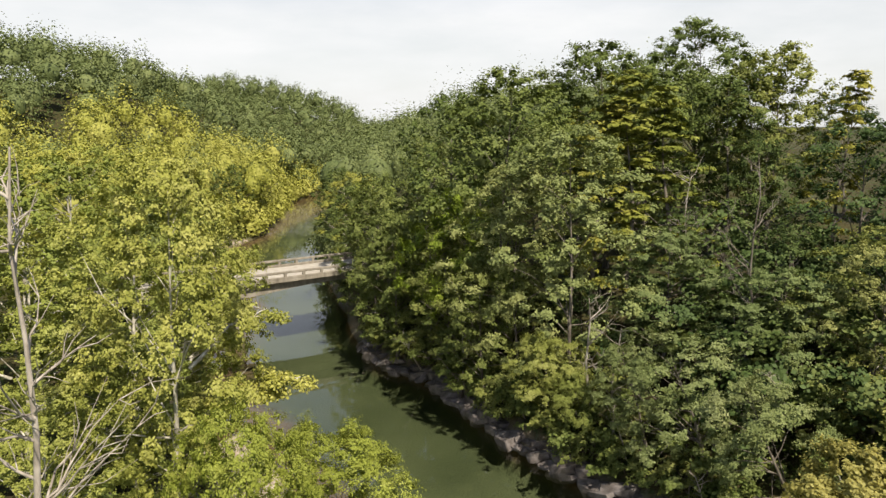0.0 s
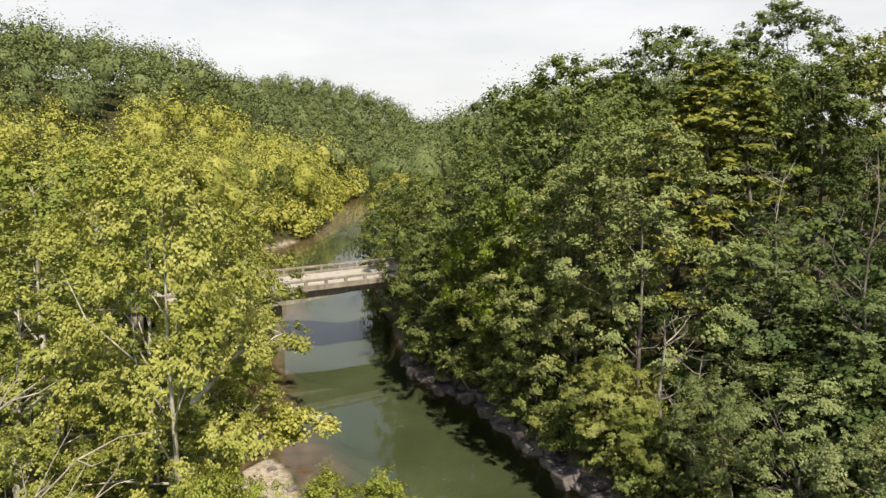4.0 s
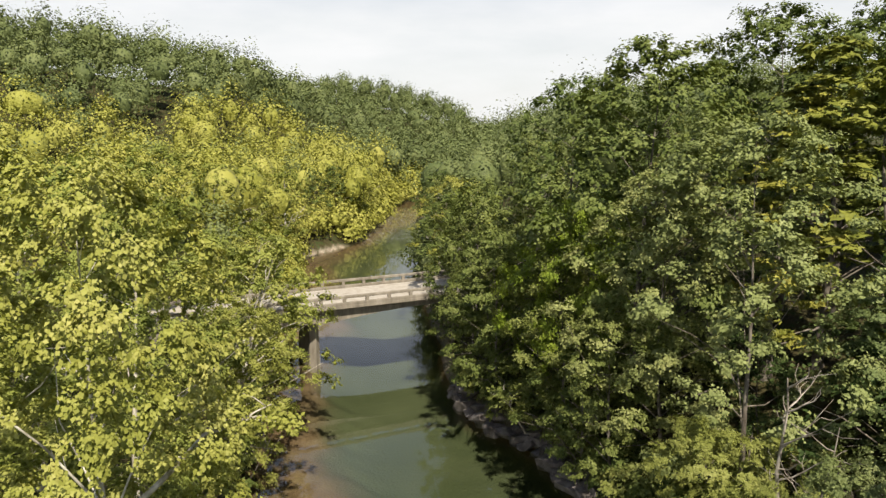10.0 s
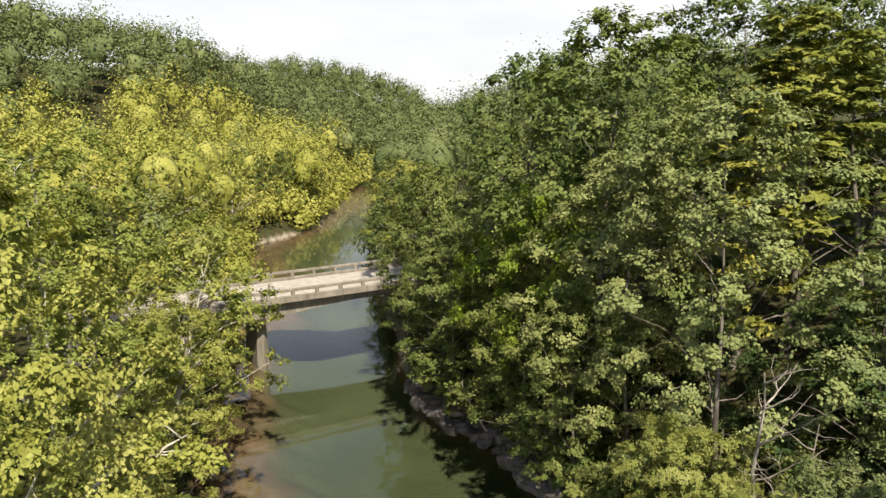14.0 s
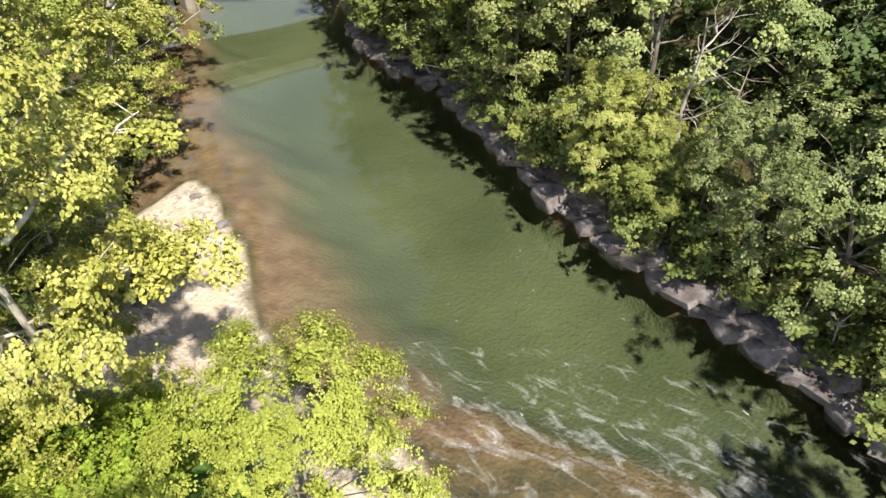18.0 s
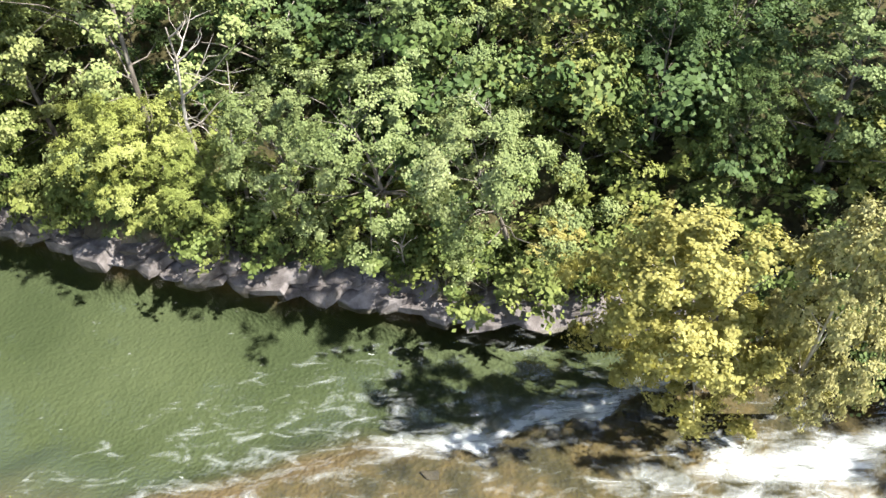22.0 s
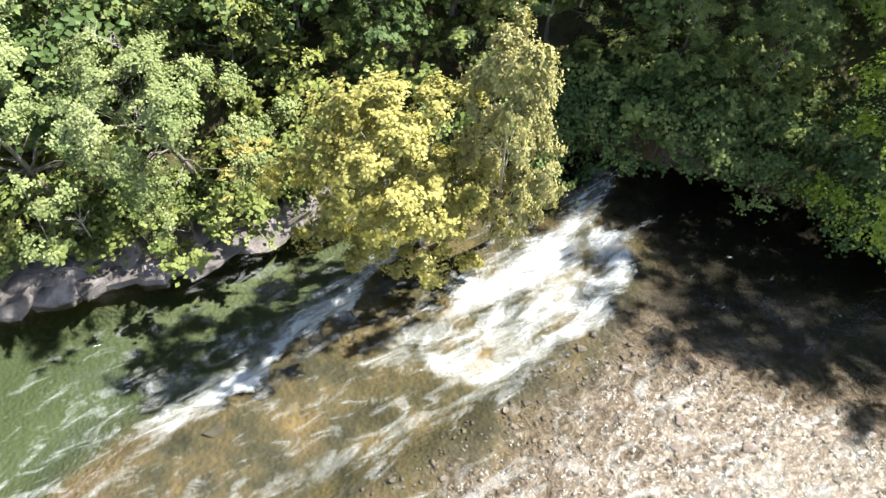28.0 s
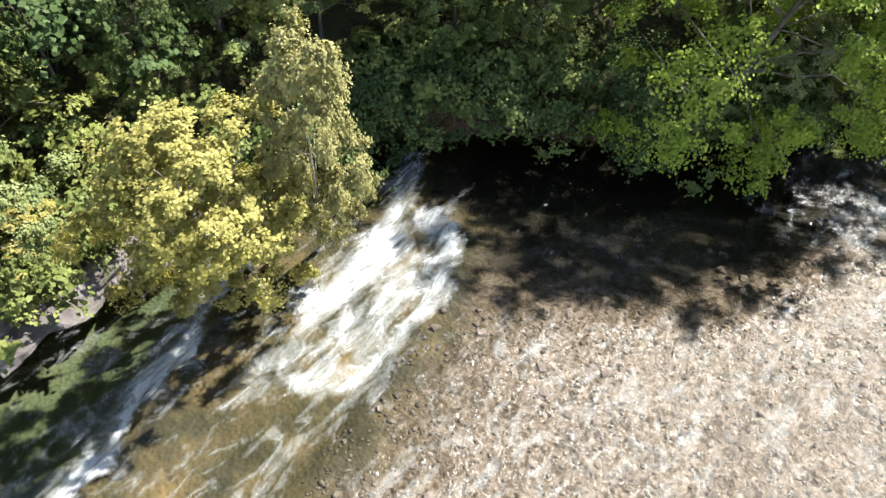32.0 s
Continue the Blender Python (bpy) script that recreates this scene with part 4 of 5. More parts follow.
def plant_near_bank():
    for row in (("sycamore", -4.4, 22.8, 19.0, 0.68), ("sycamore", -7.0, 33.5, 16.5, 0.9), ("sycamore", -10.5, 25.5, 16.0, 1.0), ("sycamore", -6.5, 27.5, 10.0, 1.1), ("sycamore_far", -5.2, 44.5, 13.5, 0.95),
                ("sycamore_far", -5.4, 51, 13.5, 0.95), ("sycamore_far", -5.6, 57, 12.5, 0.9), ("sycamore", -6.2, 38.8, 11.5, 0.95), ("sycamore_far", -16, 31, 18, 1.0), ("sycamore_far", -13, 40, 18, 1.0), ("sycamore_far", -12, 49, 18, 1.0), ("sycamore_far", -20, 40, 19, 1.0),
                ("sycamore_far", -21, 50, 20, 1.0), ("sycamore_far", -14, 57, 18, 1.0), ("sycamore_far", -27, 46, 21, 1.0), ("sycamore_far", -24, 58, 21, 1.0), ("sycamore", -8.0, 17.0, 11.5, 1.0),
                ("sycamore_far", -17, 23, 15, 1.0), ("sycamore_far", -14, 67, 18, 1.0), ("sycamore_far", -9, 71, 15, 0.9), ("sycamore_far", -10, 80, 16, 0.9), ("sycamore_far", -8, 90, 15, 0.9),
                ("sycamore_far", -9, 101, 15, 0.9), ("sycamore_far", -5, 108, 14, 0.9), ("oak_far", -1.5, 124, 13, 0.9), ("oak_far", 2.5, 132, 13, 0.9), ("oak_far", 6.5, 142, 13, 0.9), ("sycamore_far", 9.5, 154, 13, 0.9),
                ("lime", 1.5, 17.5, 8.9, 0.95), ("lime", -1.9, 12.6, 11.9, 0.55)):
        root = plant(row[0], row[1], row[2], row[3], wide=row[4], lean=(9, 5) if row[1] == -4.4 else (0, 14) if row[1:3] in ((-5.2, 44.5), (-5.4, 51), (-5.6, 57), (-6.2, 38.8)) else (0, 0))
        if row[1] == -4.4:
            bough(root, (-3.7, 21.5, 8.0), (0.7, 20.9, 9.9), 0.09, "sycamore", BARK_PALE, 3, 20, 170, 0.105)
            bough(root, (-3.5, 21.2, 10.6), (-0.4, 22.6, 12.4), 0.08, "sycamore", BARK_PALE, 4, 12, 150, 0.105)
    for x, y in ((-5, 29), (-6.5, 36), (-5.2, 39.5), (-5.4, 43), (-4.6, 47), (-4.8, 50.5), (-5, 55), (-4, 30.5), (-6, 31.5), (-7.5, 27), (-8.5, 30)):
        plant("shrub", x, y, scale=1.1)
    rng = random.Random(3)
    for n in range(34):
        plant("weed", rng.uniform(-11, -2.5), rng.uniform(16.5, 24.0), scale=rng.uniform(0.6, 1.1))
    for n in range(34):
        plant("weed", rng.uniform(-7.5, -0.5), rng.uniform(17.0, 22.5), scale=rng.uniform(0.7, 1.2))


def plant_far_bank():
    rows = [("lime_bank", 17.2, 30.2, 7.8, 1.0), ("lime_bank", 18.0, 27.6, 6.2, 1.0), ("bright", 14.3, 43.0, 15.2, 0.62), ("maple", 19.6, 24.2, 8.8, 0.9), ("maple_over", 20.9, 20.8, 10.4, 0.95), ("maple_over", 22.2, 16.2, 10.0, 0.88), ("yellow", 22.4, 14.2, 3.8, 1.3), ("shrub", 19.9, 18.0, 3.0, 1.2), ("shrub", 20.6, 16.2, 2.8, 1.2), ("oak", 14.8, 36.5, 11.0, 0.85), ("oak", 14.2, 42.0, 12.5, 0.9), ("maple_far", 14.2, 39.5, 8.0, 0.9), ("maple_far", 13.6, 45.5, 8.5, 0.95), ("maple_far", 11.6, 51.5, 8.5, 0.95), ("oak", 11.9, 57.0, 12.5, 0.8), ("oak_far", 11.4, 63.5, 14.0, 0.8),
            ("oak", 11.8, 48.5, 13.0, 0.9), ("oak_far", 11.6, 54.5, 14.5, 0.9), ("oak_far", 13.2, 60.5, 15.5, 0.85), ("locust", 18.4, 31.0, 20.0, 0.95), ("locust", 17.2, 36.5, 17.5, 0.9), ("oak", 17.3, 41.4, 23.9, 0.95),
            ("oak_far", 17.0, 51.0, 22.5, 0.85), ("cedar", 26.0, 36.8, 23.8, 1.2), ("cedar", 28.4, 35.4, 22.8, 1.2), ("cedar", 23.6, 38.0, 21.6, 1.3), ("oak", 38.2, 45.6, 28.6, 1.05), ("oak_far", 34.6, 37.2, 23.5, 1.0), ("oak_far", 30.6, 42.0, 25.0, 1.0), ("oak_far", 39.0, 38.0, 26.0, 1.0), ("oak", 37.5, 37.5, 24.5, 1.0), ("oak", 28.5, 44, 26.5, 1.0),
            ("cedar", 37.7, 30.6, 23.6, 1.0), ("yellow", 20.8, 7.8, 10.8, 0.84), ("olive", 20.8, 5.4, 11.6, 0.47), ("green", 20.7, -11.2, 14.6, 0.92), ("green", 19.6, -16.6, 14.0, 0.9), ("green", 21.6, -21.0, 12.5, 0.85), ("dark", 27.0, -2.4, 10.5, 0.9), ("dark", 24.8, -5.0, 8.6, 0.85), ("dark", 27.6, -6.4, 17.5, 1.0), ("locust", 29.5, 2.6, 14.5, 0.8), ("oak_far", 25.0, -12.0, 20.0, 1.0), ("maple", 19.6, -13.5, 6.5, 0.95), ("green", 18.0, -27.0, 14.0, 0.9),
            ("dark_far", 31.5, -2.4, 14.0, 1.0), ("dark_far", 34.5, -6.0, 17.0, 1.0), ("dark_far", 35.0, 2.0, 17.0, 1.0), ("dark_far", 31.0, -9.5, 16.0, 1.1), ("dark", 27.5, 12.8, 13.0, 0.8), ("dark", 26.6, 9.4, 9.5, 0.8), ("maple", 25.2, 21.5, 13.0, 0.9), ("maple", 23.5, 29.0, 14.0, 1.0), ("locust", 27.5, 17.5, 14.5, 0.9), ("maple", 29.5, 6.5, 13.0, 1.0), 
            ("maple_far", 26.8, 20.3, 12.5, 1.0), ("dark_far", 29.8, 14.2, 13.0, 1.0), ("dark_far", 28.8, 10.6, 12.0, 1.0), ("maple_far", 25.6, 15.0, 10.0, 0.95), ("maple_far", 30.5, 20.5, 15.0, 1.0), ("oak_far", 33.5, 11.0, 17.0, 1.0),
            ("sycamore_far", 14.2, 68, 14.5, 1.0), ("oak_far", 18.0, 60, 19.0, 0.9), ("sycamore_far", 14.2, 77, 14.5, 1.05), ("oak_far", 14.8, 86, 14, 1.1), ("oak_far", 15.8, 96, 14, 1.1), ("oak_far", 17.5, 108, 14, 1.1), ("oak_far", 21.5, 121, 14, 1.1)]
    for key, x, y, top, wide in rows:
        lean = {("yellow", 20.8): (-8, -27), ("green", 20.7): (0, -16), ("green", 19.6): (0, -14), ("green", 21.6): (0, -10), ("olive", 20.8): (0, -18), ("dark", 27.0): (0, -12), ("dark", 24.8): (0, -12), ("maple", 21.6): (0, -16), ("maple", 19.6): (0, -16), ("maple", 11.2): (0, -12), ("oak", 10.9): (0, -8), ("maple", 13.6): (0, -12), ("maple", 14.2): (0, -12), ("maple_over", 20.9): (0, -20), ("maple_over", 22.2): (0, -22), ("lime_bank", 17.2): (0, -14), ("lime_bank", 18.0): (0, -18)}.get((key, x), (0, 0))
        plant(key, x, y, top, wide=wide, lean=lean, deep=0.85 if key == "yellow" else 1.0)
    taken = [(x, y) for _, x, y, _, _ in rows]
    rng = random.Random(7)
    for j in range(-4, 13):
        for i in range(0, 5):
            y = j * 6.4 + rng.uniform(-1.8, 1.8)
            x = float(lane(RIGHT_BANK, np.array(y))) + 5.0 + i * 6.3 + rng.uniform(-1.8, 1.8)
            if min(math.hypot(x - a, y - b) for a, b in taken) < 3.6 or (y > 55 and i > 3):
                continue
            ground = float(land(np.array([x]), np.array([y]))[0][0])
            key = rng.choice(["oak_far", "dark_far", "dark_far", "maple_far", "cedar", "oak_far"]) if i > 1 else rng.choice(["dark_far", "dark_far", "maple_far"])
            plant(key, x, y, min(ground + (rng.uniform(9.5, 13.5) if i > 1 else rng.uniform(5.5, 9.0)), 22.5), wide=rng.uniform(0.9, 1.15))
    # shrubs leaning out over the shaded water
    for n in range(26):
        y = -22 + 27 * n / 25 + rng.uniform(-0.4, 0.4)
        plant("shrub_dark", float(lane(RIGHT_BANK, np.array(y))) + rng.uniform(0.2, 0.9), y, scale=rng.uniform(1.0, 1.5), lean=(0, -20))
    # brush spilling over the ledge
    for n in range(52):
        y = 9 + 46 * n / 51 + rng.uniform(-0.4, 0.4)
        plant("shrub", float(lane(RIGHT_BANK, np.array(y))) + rng.uniform(1.0, 1.5), y, scale=rng.uniform(0.5, 0.95), lean=(0, -18))
    # undergrowth on the slope
    for n in range(125):
        y = rng.uniform(-20, 62)
        d = 0.9 + 7.5 * rng.random() ** 1.7
        plant("shrub", float(lane(RIGHT_BANK, np.array(y))) + d, y, scale=rng.uniform(0.7, 1.35))
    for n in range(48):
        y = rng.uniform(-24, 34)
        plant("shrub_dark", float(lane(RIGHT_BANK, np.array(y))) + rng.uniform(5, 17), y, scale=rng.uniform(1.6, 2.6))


plant_near_bank()
plant_far_bank()


# ---- bare and dead wood ----
def bare_tree(name, label, base, tips, thick, seed, lean=(0, 0), twigs=3, bark=None, count=9, bend=0.12, reach=1.0):
    """A dead tree: one trunk and its branches, each a part of its own, with forked twigs."""
    rng = np.random.default_rng(seed)
    root = tagged(new(name), label, "dead tree")
    root.location = base
    h = tips
    zz = np.linspace(-0.4, h, 8)
    path = np.stack([lean[0] * zz + bend * np.sin(zz * 0.9 + seed), lean[1] * zz + bend * 0.8 * np.cos(zz * 1.1 + seed), zz], 1)
    v, q = tube(path, thick * np.linspace(1, 0.18, 8), 7)
    link_mesh("trunk", quads_mesh("trunk", v, q, True), bark or BARK_DEAD, root)
    for b in range(count):
        z0 = h * rng.uniform(0.35, 0.96)
        p0 = np.array([np.interp(z0, zz, path[:, i]) for i in range(3)])
        a = rng.uniform(0, 2 * np.pi)
        n = h * reach * rng.uniform(0.16, 0.34) * (1.2 - 0.6 * z0 / h)
        d = np.array([np.cos(a), np.sin(a), rng.uniform(0.35, 0.95)])
        p = [p0 + d * n * t + [0, 0, 0.15 * n * t * t] + rng.normal(0, 0.05 * n, 3) * (t > 0) for t in np.linspace(0, 1, 5)]
        r = thick * 0.34
        pieces = [tube(p, np.linspace(r, r * 0.2, 5), 5)]
        for k in range(twigs):
            s = p[rng.integers(1, 5)]
            e = s + (d + rng.normal(0, 0.6, 3)) * n * rng.uniform(0.25, 0.5)
            pieces.append(tube([s, (s + e) / 2 + rng.normal(0, 0.04 * n, 3), e], [r * 0.4, r * 0.28, r * 0.12], 4))
        v, q = joined(pieces)
        link_mesh("branch", quads_mesh("branch", v, q, True), bark or BARK_DEAD, root)
    return root


def on_ground(x, y, up=0.0):
    return (x, y, float(land(np.array([x]), np.array([y]))[0][0]) + up)


def build_dead_wood():
    bare_tree("dead_tree", "pale grey dead tree with forked bare branches above the ledge", on_ground(18.2, 28.2), 8.6, 0.13, 1, (-0.10, -0.08))
    bare_tree("dead_tree", "slender pale dead tree beside a larger one", on_ground(19.0, 27.2), 6.8, 0.09, 2, (-0.02, -0.08))
    bare_tree("dead_tree", "tall bare grey tree among the slope woods", on_ground(24.2, 22.6), 14.2, 0.10, 3, (-0.01, 0.0), 6, BARK, 16, 0.12, 0.55)
    bare_tree("dead_tree", "tall bare grey tree with fine twigs", on_ground(26.4, 31.4), 10.5, 0.07, 4, (0.02, 0.0), 7, BARK_DEAD, 18, 0.12, 0.55)
    bare_tree("dead_tree", "bare white-barked tree on the near bank", on_ground(-7.0, 12.6), 16.6, 0.15, 5, (0.0, 0.01), 7, None, 18, 0.12, 0.5)
    bare_tree("dead_sapling", "bare grey sapling in the shade", on_ground(24.6, 24.2), 5.0, 0.05, 6)
    bare_tree("fallen_branch", "bleached branch hanging over the rock ledge", on_ground(19.6, 19.6, 0.6), 2.4, 0.06, 7, (-0.5, -0.2))
    bare_tree("fallen_branch", "grey hanging branch above the ledge", on_ground(18.6, 25.2, 0.4), 3.2, 0.06, 8, (-0.4, -0.3))
    bare_tree("dead_branch", "bare twiggy branch in the dark woods", on_ground(27.5, 1.8, 4.5), 3.6, 0.05, 9, (-0.5, 0.1), 5)
    bare_tree("dead_branch", "bleached branch sticking out over the water", on_ground(12.4, 44.6, 3.0), 2.8, 0.07, 10, (-0.5, -0.2), 3)
    bare_tree("dead_branch", "bare grey twigs at the bridge end", on_ground(-4.8, 56.5, 1.0), 5.5, 0.07, 11, (0.35, -0.1), 6)
    bare_tree("dead_branch", "bare twigs drooping over the water", on_ground(-3.6, 41.5, 0.5), 3.6, 0.05, 12, (0.45, -0.1), 6)

    # dead boughs caught in the foliage
    for n, (x, y, z, size, tilt, turn) in enumerate(((20.4, 16.4, 8.0, 1.6, 60, 150), (21.7, 26.0, 9.2, 3.2, 80, 100), (27.7, 15.6, 8.9, 2.2, 75, 240))):
        ob = bare_tree("dead_bough", "bleached dead bough hanging among the leaves", (x, y, z), size, 0.028, 30 + n, (0.15, 0.0), 6, None, 11, 0.3)
        ob.matrix_basis = pose(x, y, z, tilt, 0, turn)


build_dead_wood()


def far_woods():
    """Woods on the hills: every tree a lumpy crown of leaf sprays."""
    rng = np.random.default_rng(5)
    out = {"bottom": [], "hill": []}
    for gy in np.arange(44, 640, 8.0):
        step = 6.5 if gy < 200 else 9.0
        for gx in np.arange(-170, 330, step):
            x, y = gx + rng.uniform(-2.5, 2.5), gy + rng.uniform(-3, 3)
            xl, xr = lane(LEFT_BANK, y), lane(RIGHT_BANK, y)
            # only what the valley opens to view
            if not (x - 2 > (y - 8) * -0.82 and x < 20 + y * 0.62):
                continue
            if xl - 2.0 < x < xr + 1.5 or (x > xr and y < 62):
                continue
            if y < 62 and x > -30:
                continue
            if y > 260 and (x > 60 + (y - 260) * 0.8):
                continue
            z = float(land(np.array([x]), np.array([y]))[0][0])
            h = rng.uniform(11, 17) * (0.92 if z > 18 else 1.0)
            # leave out what nearer ridges hide from the river
            share = np.linspace(0.12, 0.80, 13)
            crest = land(x * share, y * share)[0] + np.where((x * share > lane(LEFT_BANK, y * share)) & (x * share < lane(RIGHT_BANK, y * share)), 0, 3.0)
            if (crest > 20.5 + (z + h - 20.5) * share + 0.5)[y * share > 62].any():
                continue
            r = h * rng.uniform(0.22, 0.42)
            far = math.hypot(x, y)
            n = int(np.clip(92000 / far, 350, 780))
            key = "bottom" if (x < xl and y < 190 and z < 15 and rng.random() < 0.8) else "hill"
            top = np.array([x, y, z + h * 0.62])
            tall = h * rng.uniform(0.30, 0.40)
            out[key].append(dome_leaves(rng, top, r, tall, n, float(np.clip(far / 410, 0.24, 0.56))))
            out[key].append(dome(rng, top - [0, 0, 0.1 * tall], r * 0.46, tall * 0.50))
    # scrub down to the water's edge upstream
    for line, side in ((LEFT_BANK, -1), (RIGHT_BANK, 1)):
        for y in np.arange(64, 235, 1.9):
            for k in range(3):
                if side < 0 and k == 0 and 112 < y < 124:
                    continue
                x = float(lane(line, y)) + side * (1.0 + k * 2.4 + rng.uniform(-0.5, 0.9))
                z = float(land(np.array([x]), np.array([y]))[0][0])
                far = math.hypot(x, y)
                h, r, n = rng.uniform(2.2, 4.2) + k * 1.5, rng.uniform(1.5, 2.6), int(np.clip(20000 / far, 90, 240))
                key = "bottom" if side < 0 else "hill"
                top = np.array([x, y, z + h * 0.5])
                out[key].append(dome_leaves(rng, top, r, h * 0.5, n, float(np.clip(far / 300, 0.26, 0.7))))
                out[key].append(dome(rng, top, r * 0.42, h * 0.26))
    for key, pieces in out.items():
        v, q = joined(pieces)
        tagged(link_mesh("woodland", quads_mesh("woodland", v, q), LEAF[key]), "dense broadleaf woodland covering the far hillsides", "woodland", kind="stuff")


far_woods()


# ---- bridge ----
def build_bridge():
    root = tagged(new("bridge"), "pale concrete road bridge on a wall pier over the river", "bridge")
    root.matrix_basis = pose(0.3, 60.0, 0.12, 0, 0, 17.0)
    # x along the bridge, y across it from its near edge
    W, DECK = 6.4, 5.35
    bm = bmesh.new()
    box(bm, -15, 16, 0, W, DECK - 0.28, DECK - 0.02, 0.03)
    part("deck", bm, CONCRETE, root)
    bm = bmesh.new()
    box(bm, -15, 16, 0.45, W - 0.45, DECK - 0.015, DECK + 0.03)
    part("roadway", bm, ROAD, root, "sunlit pale concrete roadway")
    for y0 in (0.55, W / 2 - 0.25, W - 1.05):
        bm = bmesh.new()
        n = 76
        xs = np.linspace(-15, 16, n)
        rows = []
        for x in xs:
            deep = 0.55 + 0.55 * math.exp(-((x / 4.6) ** 2))
            rows.append([bm.verts.new((x, y0 + dy, zz)) for dy, zz in ((0, DECK - 0.282), (0.5, DECK - 0.282), (0.5, DECK - 0.28 - deep), (0, DECK - 0.28 - deep))])
        for a, b in zip(rows, rows[1:]):
            for i in range(4):
                j = (i + 1) % 4
                bm.faces.new((a[i], b[i], b[j], a[j]))
        bm.faces.new(rows[0])
        bm.faces.new(rows[-1][::-1])
        bmesh.ops.recalc_face_normals(bm, faces=bm.faces)
        part("girder", bm, CONCRETE, root, "haunched concrete girder")
    for y0 in (0.02, W - 0.27):
        rail = new("railing")
        rail.parent = root
        bm = bmesh.new()
        box(bm, -15, 16, y0, y0 + 0.25, DECK + 0.54, DECK + 0.76, 0.03)
        part("rail", bm, CONCRETE, rail)
        bm = bmesh.new()
        box(bm, -15, 16, y0 - 0.01, y0 + 0.27, DECK - 0.018, DECK + 0.22, 0.02)
        part("kerb", bm, CONCRETE, rail)
        post = None
        xs = [-0.3, 0.1] + [0.1 + 1.9 * i for i in range(1, 9)] + [-0.3 - 1.9 * i for i in range(1, 8)]
        for x in xs:
            if post is None:
                bm = bmesh.new()
                box(bm, -0.13, 0.13, 0, 0.21, 0.215, 0.545, 0.015)
                post = part("post", bm, CONCRETE, rail)
                upright = post
            else:
                upright = new("post", post.data)
                upright.parent = rail
            upright.location = (x, y0 + 0.02, DECK)
    # battered wall pier with pointed noses
    bm = bmesh.new()
    ring = lambda w, y0, y1, z: [bm.verts.new(p) for p in ((-w, y0 + w, z), (0, y0, z), (w, y0 + w, z), (w, y1 - w, z), (0, y1, z), (-w, y1 - w, z))]
    a, b, c = ring(0.52, 1.55, 6.0, -1.6), ring(0.34, 1.75, 5.7, 3.95), ring(0.42, 1.7, 5.75, 3.96)
    d = ring(0.42, 1.7, 5.75, 4.15)
    for p, q in ((a, b), (b, c), (c, d)):
        for i in range(6):
            j = (i + 1) % 6
            bm.faces.new((p[i], p[j], q[j], q[i]))
    bm.faces.new(d)
    bm.faces.new(a[::-1])
    bmesh.ops.recalc_face_normals(bm, faces=bm.faces)
    part("pier", bm, CONCRETE, root, "water-stained concrete wall pier")
    for x0, x1 in ((-15.0, -11.5), (13.6, 16)):
        bm = bmesh.new()
        box(bm, x0, x1, 0.3, W - 0.3, -1.5, DECK - 0.29, 0.05)
        part("abutment", bm, CONCRETE, root)


build_bridge()


# ---- rocks ----
def rock_mesh(name, seed, flat=0.6):
    """An angular block: a cube broken by random planes, with worn corners."""
    rng = np.random.default_rng(seed)
    bm = bmesh.new()
    bmesh.ops.create_cube(bm, size=2.0)
    for _ in range(9):
        n = Vector(rng.normal(0, 1, 3)).normalized()
        p = n * rng.uniform(0.72, 1.05)
        cut = bmesh.ops.bisect_plane(bm, geom=bm.verts[:] + bm.edges[:] + bm.faces[:], plane_co=p, plane_no=n, clear_outer=True)
        es = [g for g in cut["geom_cut"] if isinstance(g, bmesh.types.BMEdge)]
        bmesh.ops.holes_fill(bm, edges=es)
    bmesh.ops.bevel(bm, geom=bm.edges[:], offset=0.07, segments=1, affect="EDGES")
    bmesh.ops.triangulate(bm, faces=bm.faces[:])
    for v in bm.verts:
        v.co += Vector(rng.normal(0, 0.025, 3))
        v.co.z *= flat
    me = bpy.data.meshes.new(name)
    bm.to_mesh(me)
    bm.free()
    return me


ROCKS = [rock_mesh("rock", s, f) for s, f in ((1, 0.5), (2, 0.6), (3, 0.38), (4, 0.7), (5, 0.45), (6, 0.55), (7, 0.4), (8, 0.6))]


def build_ledge():
    """Close-set tilted slabs along the far bank, smaller blocks wedged on top and behind."""
    rng = random.Random(4)
    for row, (step, back, up, size) in enumerate(((1.05, 0.0, 0.14, 0.78), (0.95, 0.42, 0.56, 0.62))):
        y = 8.6 + 0.4 * row
        while y < 55:
            x = float(lane(RIGHT_BANK, np.array(y)))
            x2 = float(lane(RIGHT_BANK, np.array(y + 0.5)))
            along = math.degrees(math.atan2(0.5, x2 - x))
            s = size * rng.uniform(0.75, 1.25) * (1.25 if rng.random() < 0.12 else 1.0)
            if row < 1 or rng.random() < (0, 0.86, 0.6)[row]:
                ob = link_mesh("rock", rng.choice(ROCKS), ROCK)
                m = pose(x - 0.02 + back + rng.uniform(-0.22, 0.16), y + rng.uniform(-0.12, 0.12), up + rng.uniform(-0.10, 0.10), rng.uniform(-9, 9), rng.uniform(4, 26), along + rng.uniform(-14, 14))
                ob.matrix_basis = m @ Matrix.Diagonal((s * rng.uniform(1.05, 1.5), s * rng.uniform(0.8, 1.05), s * rng.uniform(0.75, 1.05), 1))
                tagged(ob, "grey weathered sandstone block in the bank ledge", "rock", "ledge rocks")
            y += step * s / size * rng.uniform(0.9, 1.1)


build_ledge()


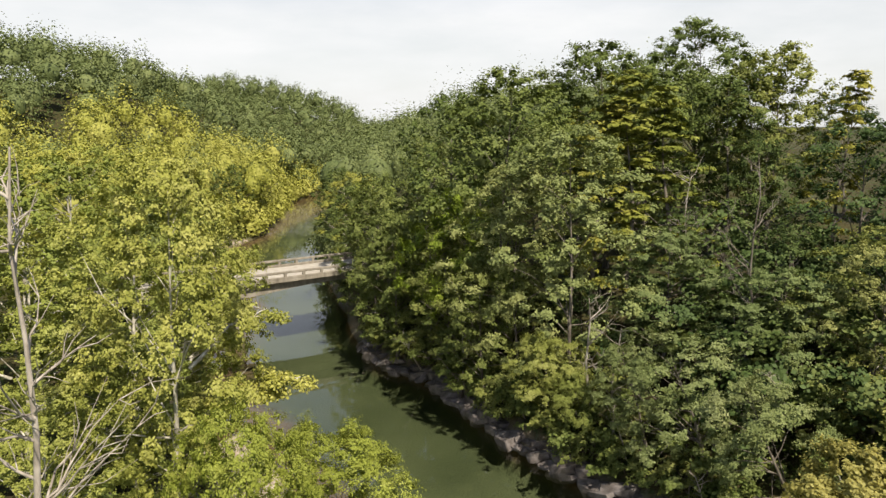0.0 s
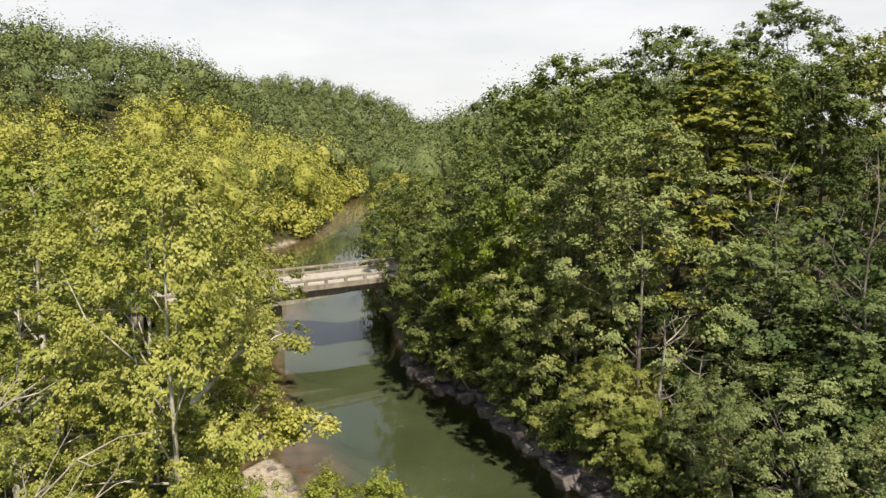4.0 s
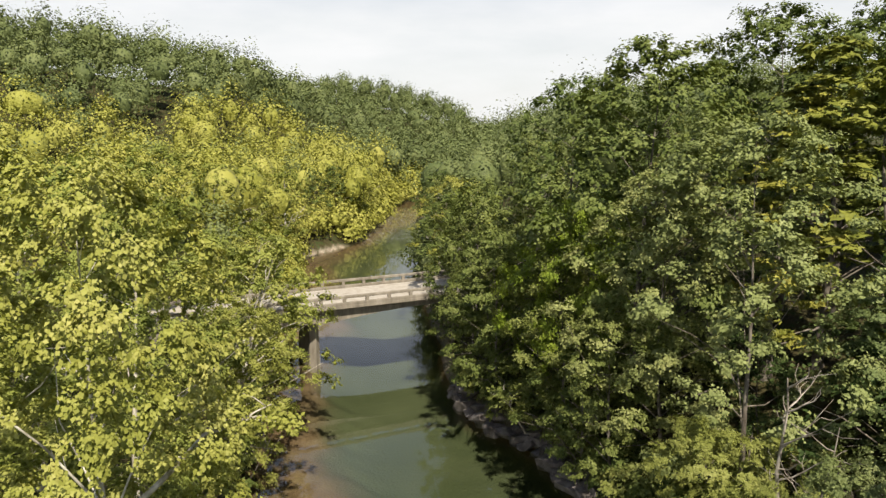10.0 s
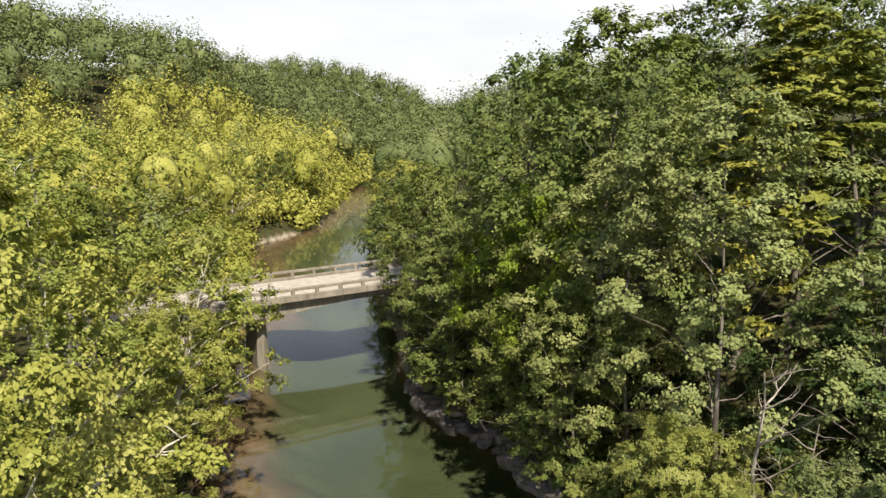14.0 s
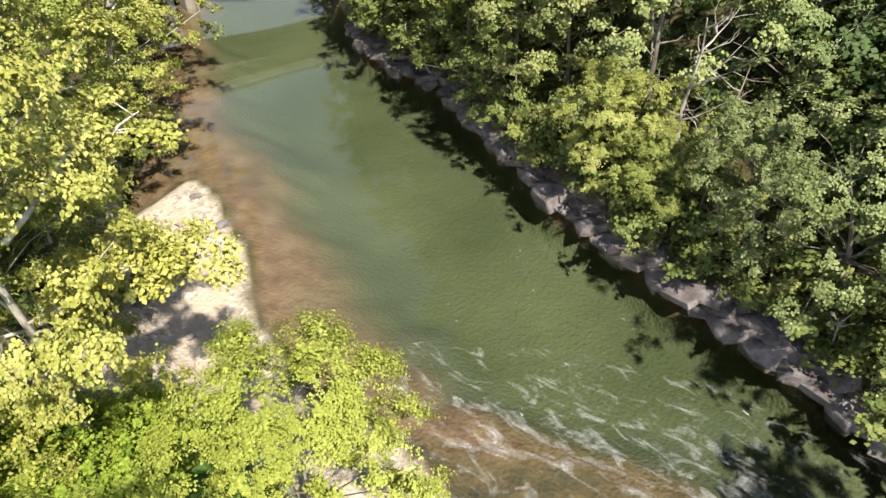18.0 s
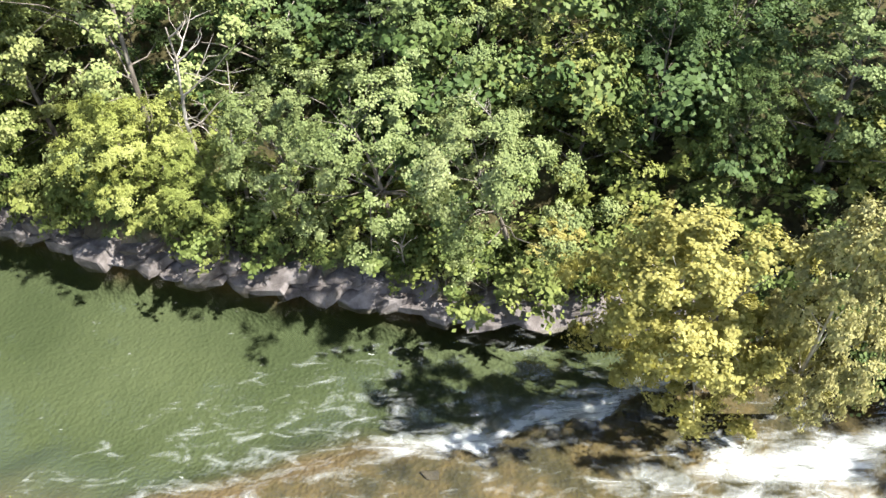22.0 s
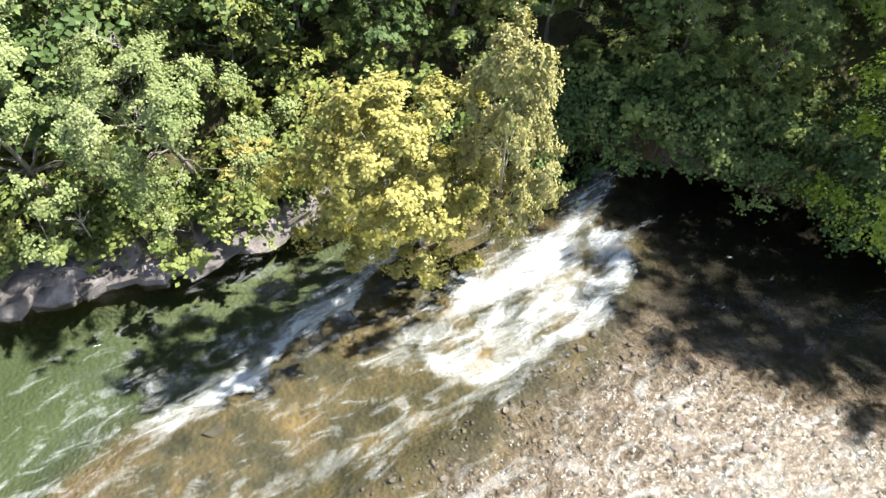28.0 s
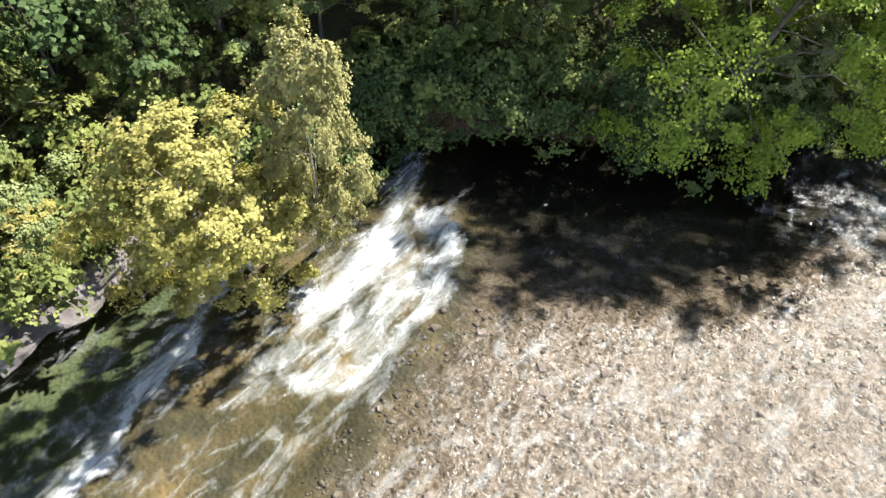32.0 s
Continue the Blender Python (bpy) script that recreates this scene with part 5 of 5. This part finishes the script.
def build_stones():
    rng = np.random.default_rng(9)
    t = (1 + 5**0.5) / 2
    ico = np.array([(-1, t, 0), (1, t, 0), (-1, -t, 0), (1, -t, 0), (0, -1, t), (0, 1, t), (0, -1, -t), (0, 1, -t), (t, 0, -1), (t, 0, 1), (-t, 0, -1), (-t, 0, 1)]) / 1.9
    tri = np.array([(0, 11, 5), (0, 5, 1), (0, 1, 7), (0, 7, 10), (0, 10, 11), (1, 5, 9), (5, 11, 4), (11, 10, 2), (10, 7, 6), (7, 1, 8), (3, 9, 4), (3, 4, 2), (3, 2, 6), (3, 6, 8), (3, 8, 9), (4, 9, 5), (2, 4, 11), (6, 2, 10), (8, 6, 7), (9, 8, 1)])
    n = 8000
    x, y = rng.uniform(1, 19, n), rng.uniform(-22, 14, n)
    d2, _ = upstream(FALL_HIGH, x, y)
    keep = (d2 > 0.2) & (x > lane(LEFT_BANK, y) + 0.3) & (x < lane(RIGHT_BANK, y) - np.interp(y, [-16, -10, -4, 2], [4.6, 7.2, 10.0, 9.0]) - 1.5 * rng.uniform(0, 1, n))
    x, y = x[keep], y[keep]
    n = len(x)
    z = land(x, y)[0]
    s = 0.03 + 0.13 * rng.beta(1.2, 5, n)
    v = ico[None] * (1 + 0.25 * rng.normal(0, 1, (n, 12, 1)).clip(-1.5, 1.5)) * s[:, None, None]
    v = v * np.stack([rng.uniform(0.8, 1.7, n), rng.uniform(0.7, 1.2, n), rng.uniform(0.4, 0.75, n)], -1)[:, None]
    a = rng.uniform(0, np.pi, n)
    c, sn = np.cos(a)[:, None], np.sin(a)[:, None]
    v = np.stack([v[..., 0] * c - v[..., 1] * sn, v[..., 0] * sn + v[..., 1] * c, v[..., 2]], -1) + np.stack([x, y, z + s * 0.12], -1)[:, None]
    q = (tri[None] + 12 * np.arange(n)[:, None, None]).reshape(-1, 3)
    tagged(link_mesh("river_stones", quads_mesh("river_stones", v.reshape(-1, 3), q), PEBBLE), "wet brown and grey cobbles in the shallow riffle", "stones", kind="stuff")


build_stones()


def build_bar_rocks():
    rng = random.Random(12)
    for x, y, s in ((-4.0, 30.8, 0.42), (-3.4, 30.2, 0.34), (-4.5, 31.5, 0.36), (-3.1, 31.3, 0.28), (-0.2, 34.8, 0.22), (-1.2, 37.4, 0.2)):
        ob = link_mesh("rock", rng.choice(ROCKS), ROCK)
        z = float(land(np.array([x]), np.array([y]))[0][0])
        ob.matrix_basis = pose(x, y, z + s * 0.18, rng.uniform(-8, 8), rng.uniform(-8, 8), rng.uniform(0, 180)) @ Matrix.Diagonal((s * 1.4, s, s, 1))
        tagged(ob, "pale grey rock lying on the gravel bar", "rock", "bar rocks")


build_bar_rocks()


WET = [rock_mesh("wet_block", s, 0.5) for s in (21, 22, 23)]
SMALL = [rock_mesh("cobble", s, 0.55) for s in (24, 25, 26, 27)]


def build_cobbles():
    rng = random.Random(21)
    for n in range(60):
        x, y = rng.uniform(6.5, 15.5), rng.uniform(-12, 6)
        if upstream(FALL_HIGH, np.array(x), np.array(y))[0] < 0.6:
            continue
        s = rng.uniform(0.07, 0.14)
        ob = link_mesh("cobble", rng.choice(SMALL), PEBBLE)
        z = float(land(np.array([x]), np.array([y]))[0][0])
        ob.matrix_basis = pose(x, y, z + s * 0.15, rng.uniform(-12, 12), rng.uniform(-12, 12), rng.uniform(0, 180)) @ Matrix.Diagonal((s * rng.uniform(1.1, 1.7), s, s, 1))
        tagged(ob, "single brownish cobble in the shallow riffle", "stone", "riffle cobbles")
    # dark wet blocks that break the falls
    for x, y, s in ((21.7, 0.5, 0.42), (22.5, -0.1, 0.36), (20.9, 1.3, 0.34), (17.3, 10.6, 0.36), (16.3, 11.6, 0.3), (14.2, 13.0, 0.32), (18.4, 9.6, 0.3), (12.9, 14.4, 0.28), (23.4, -0.8, 0.4), (15.9, 6.4, 0.22)):
        ob = link_mesh("boulder", rng.choice(WET), WET_ROCK)
        z = float(land(np.array([x]), np.array([y]))[0][0])
        s *= 0.72
        ob.matrix_basis = pose(x, y, z + s * 0.05, rng.uniform(-12, 12), rng.uniform(-12, 12), rng.uniform(0, 180)) @ Matrix.Diagonal((s * 1.5, s, s, 1))
        tagged(ob, "dark wet boulder at the lip of the falls", "rock", "rapids boulders")


build_cobbles()
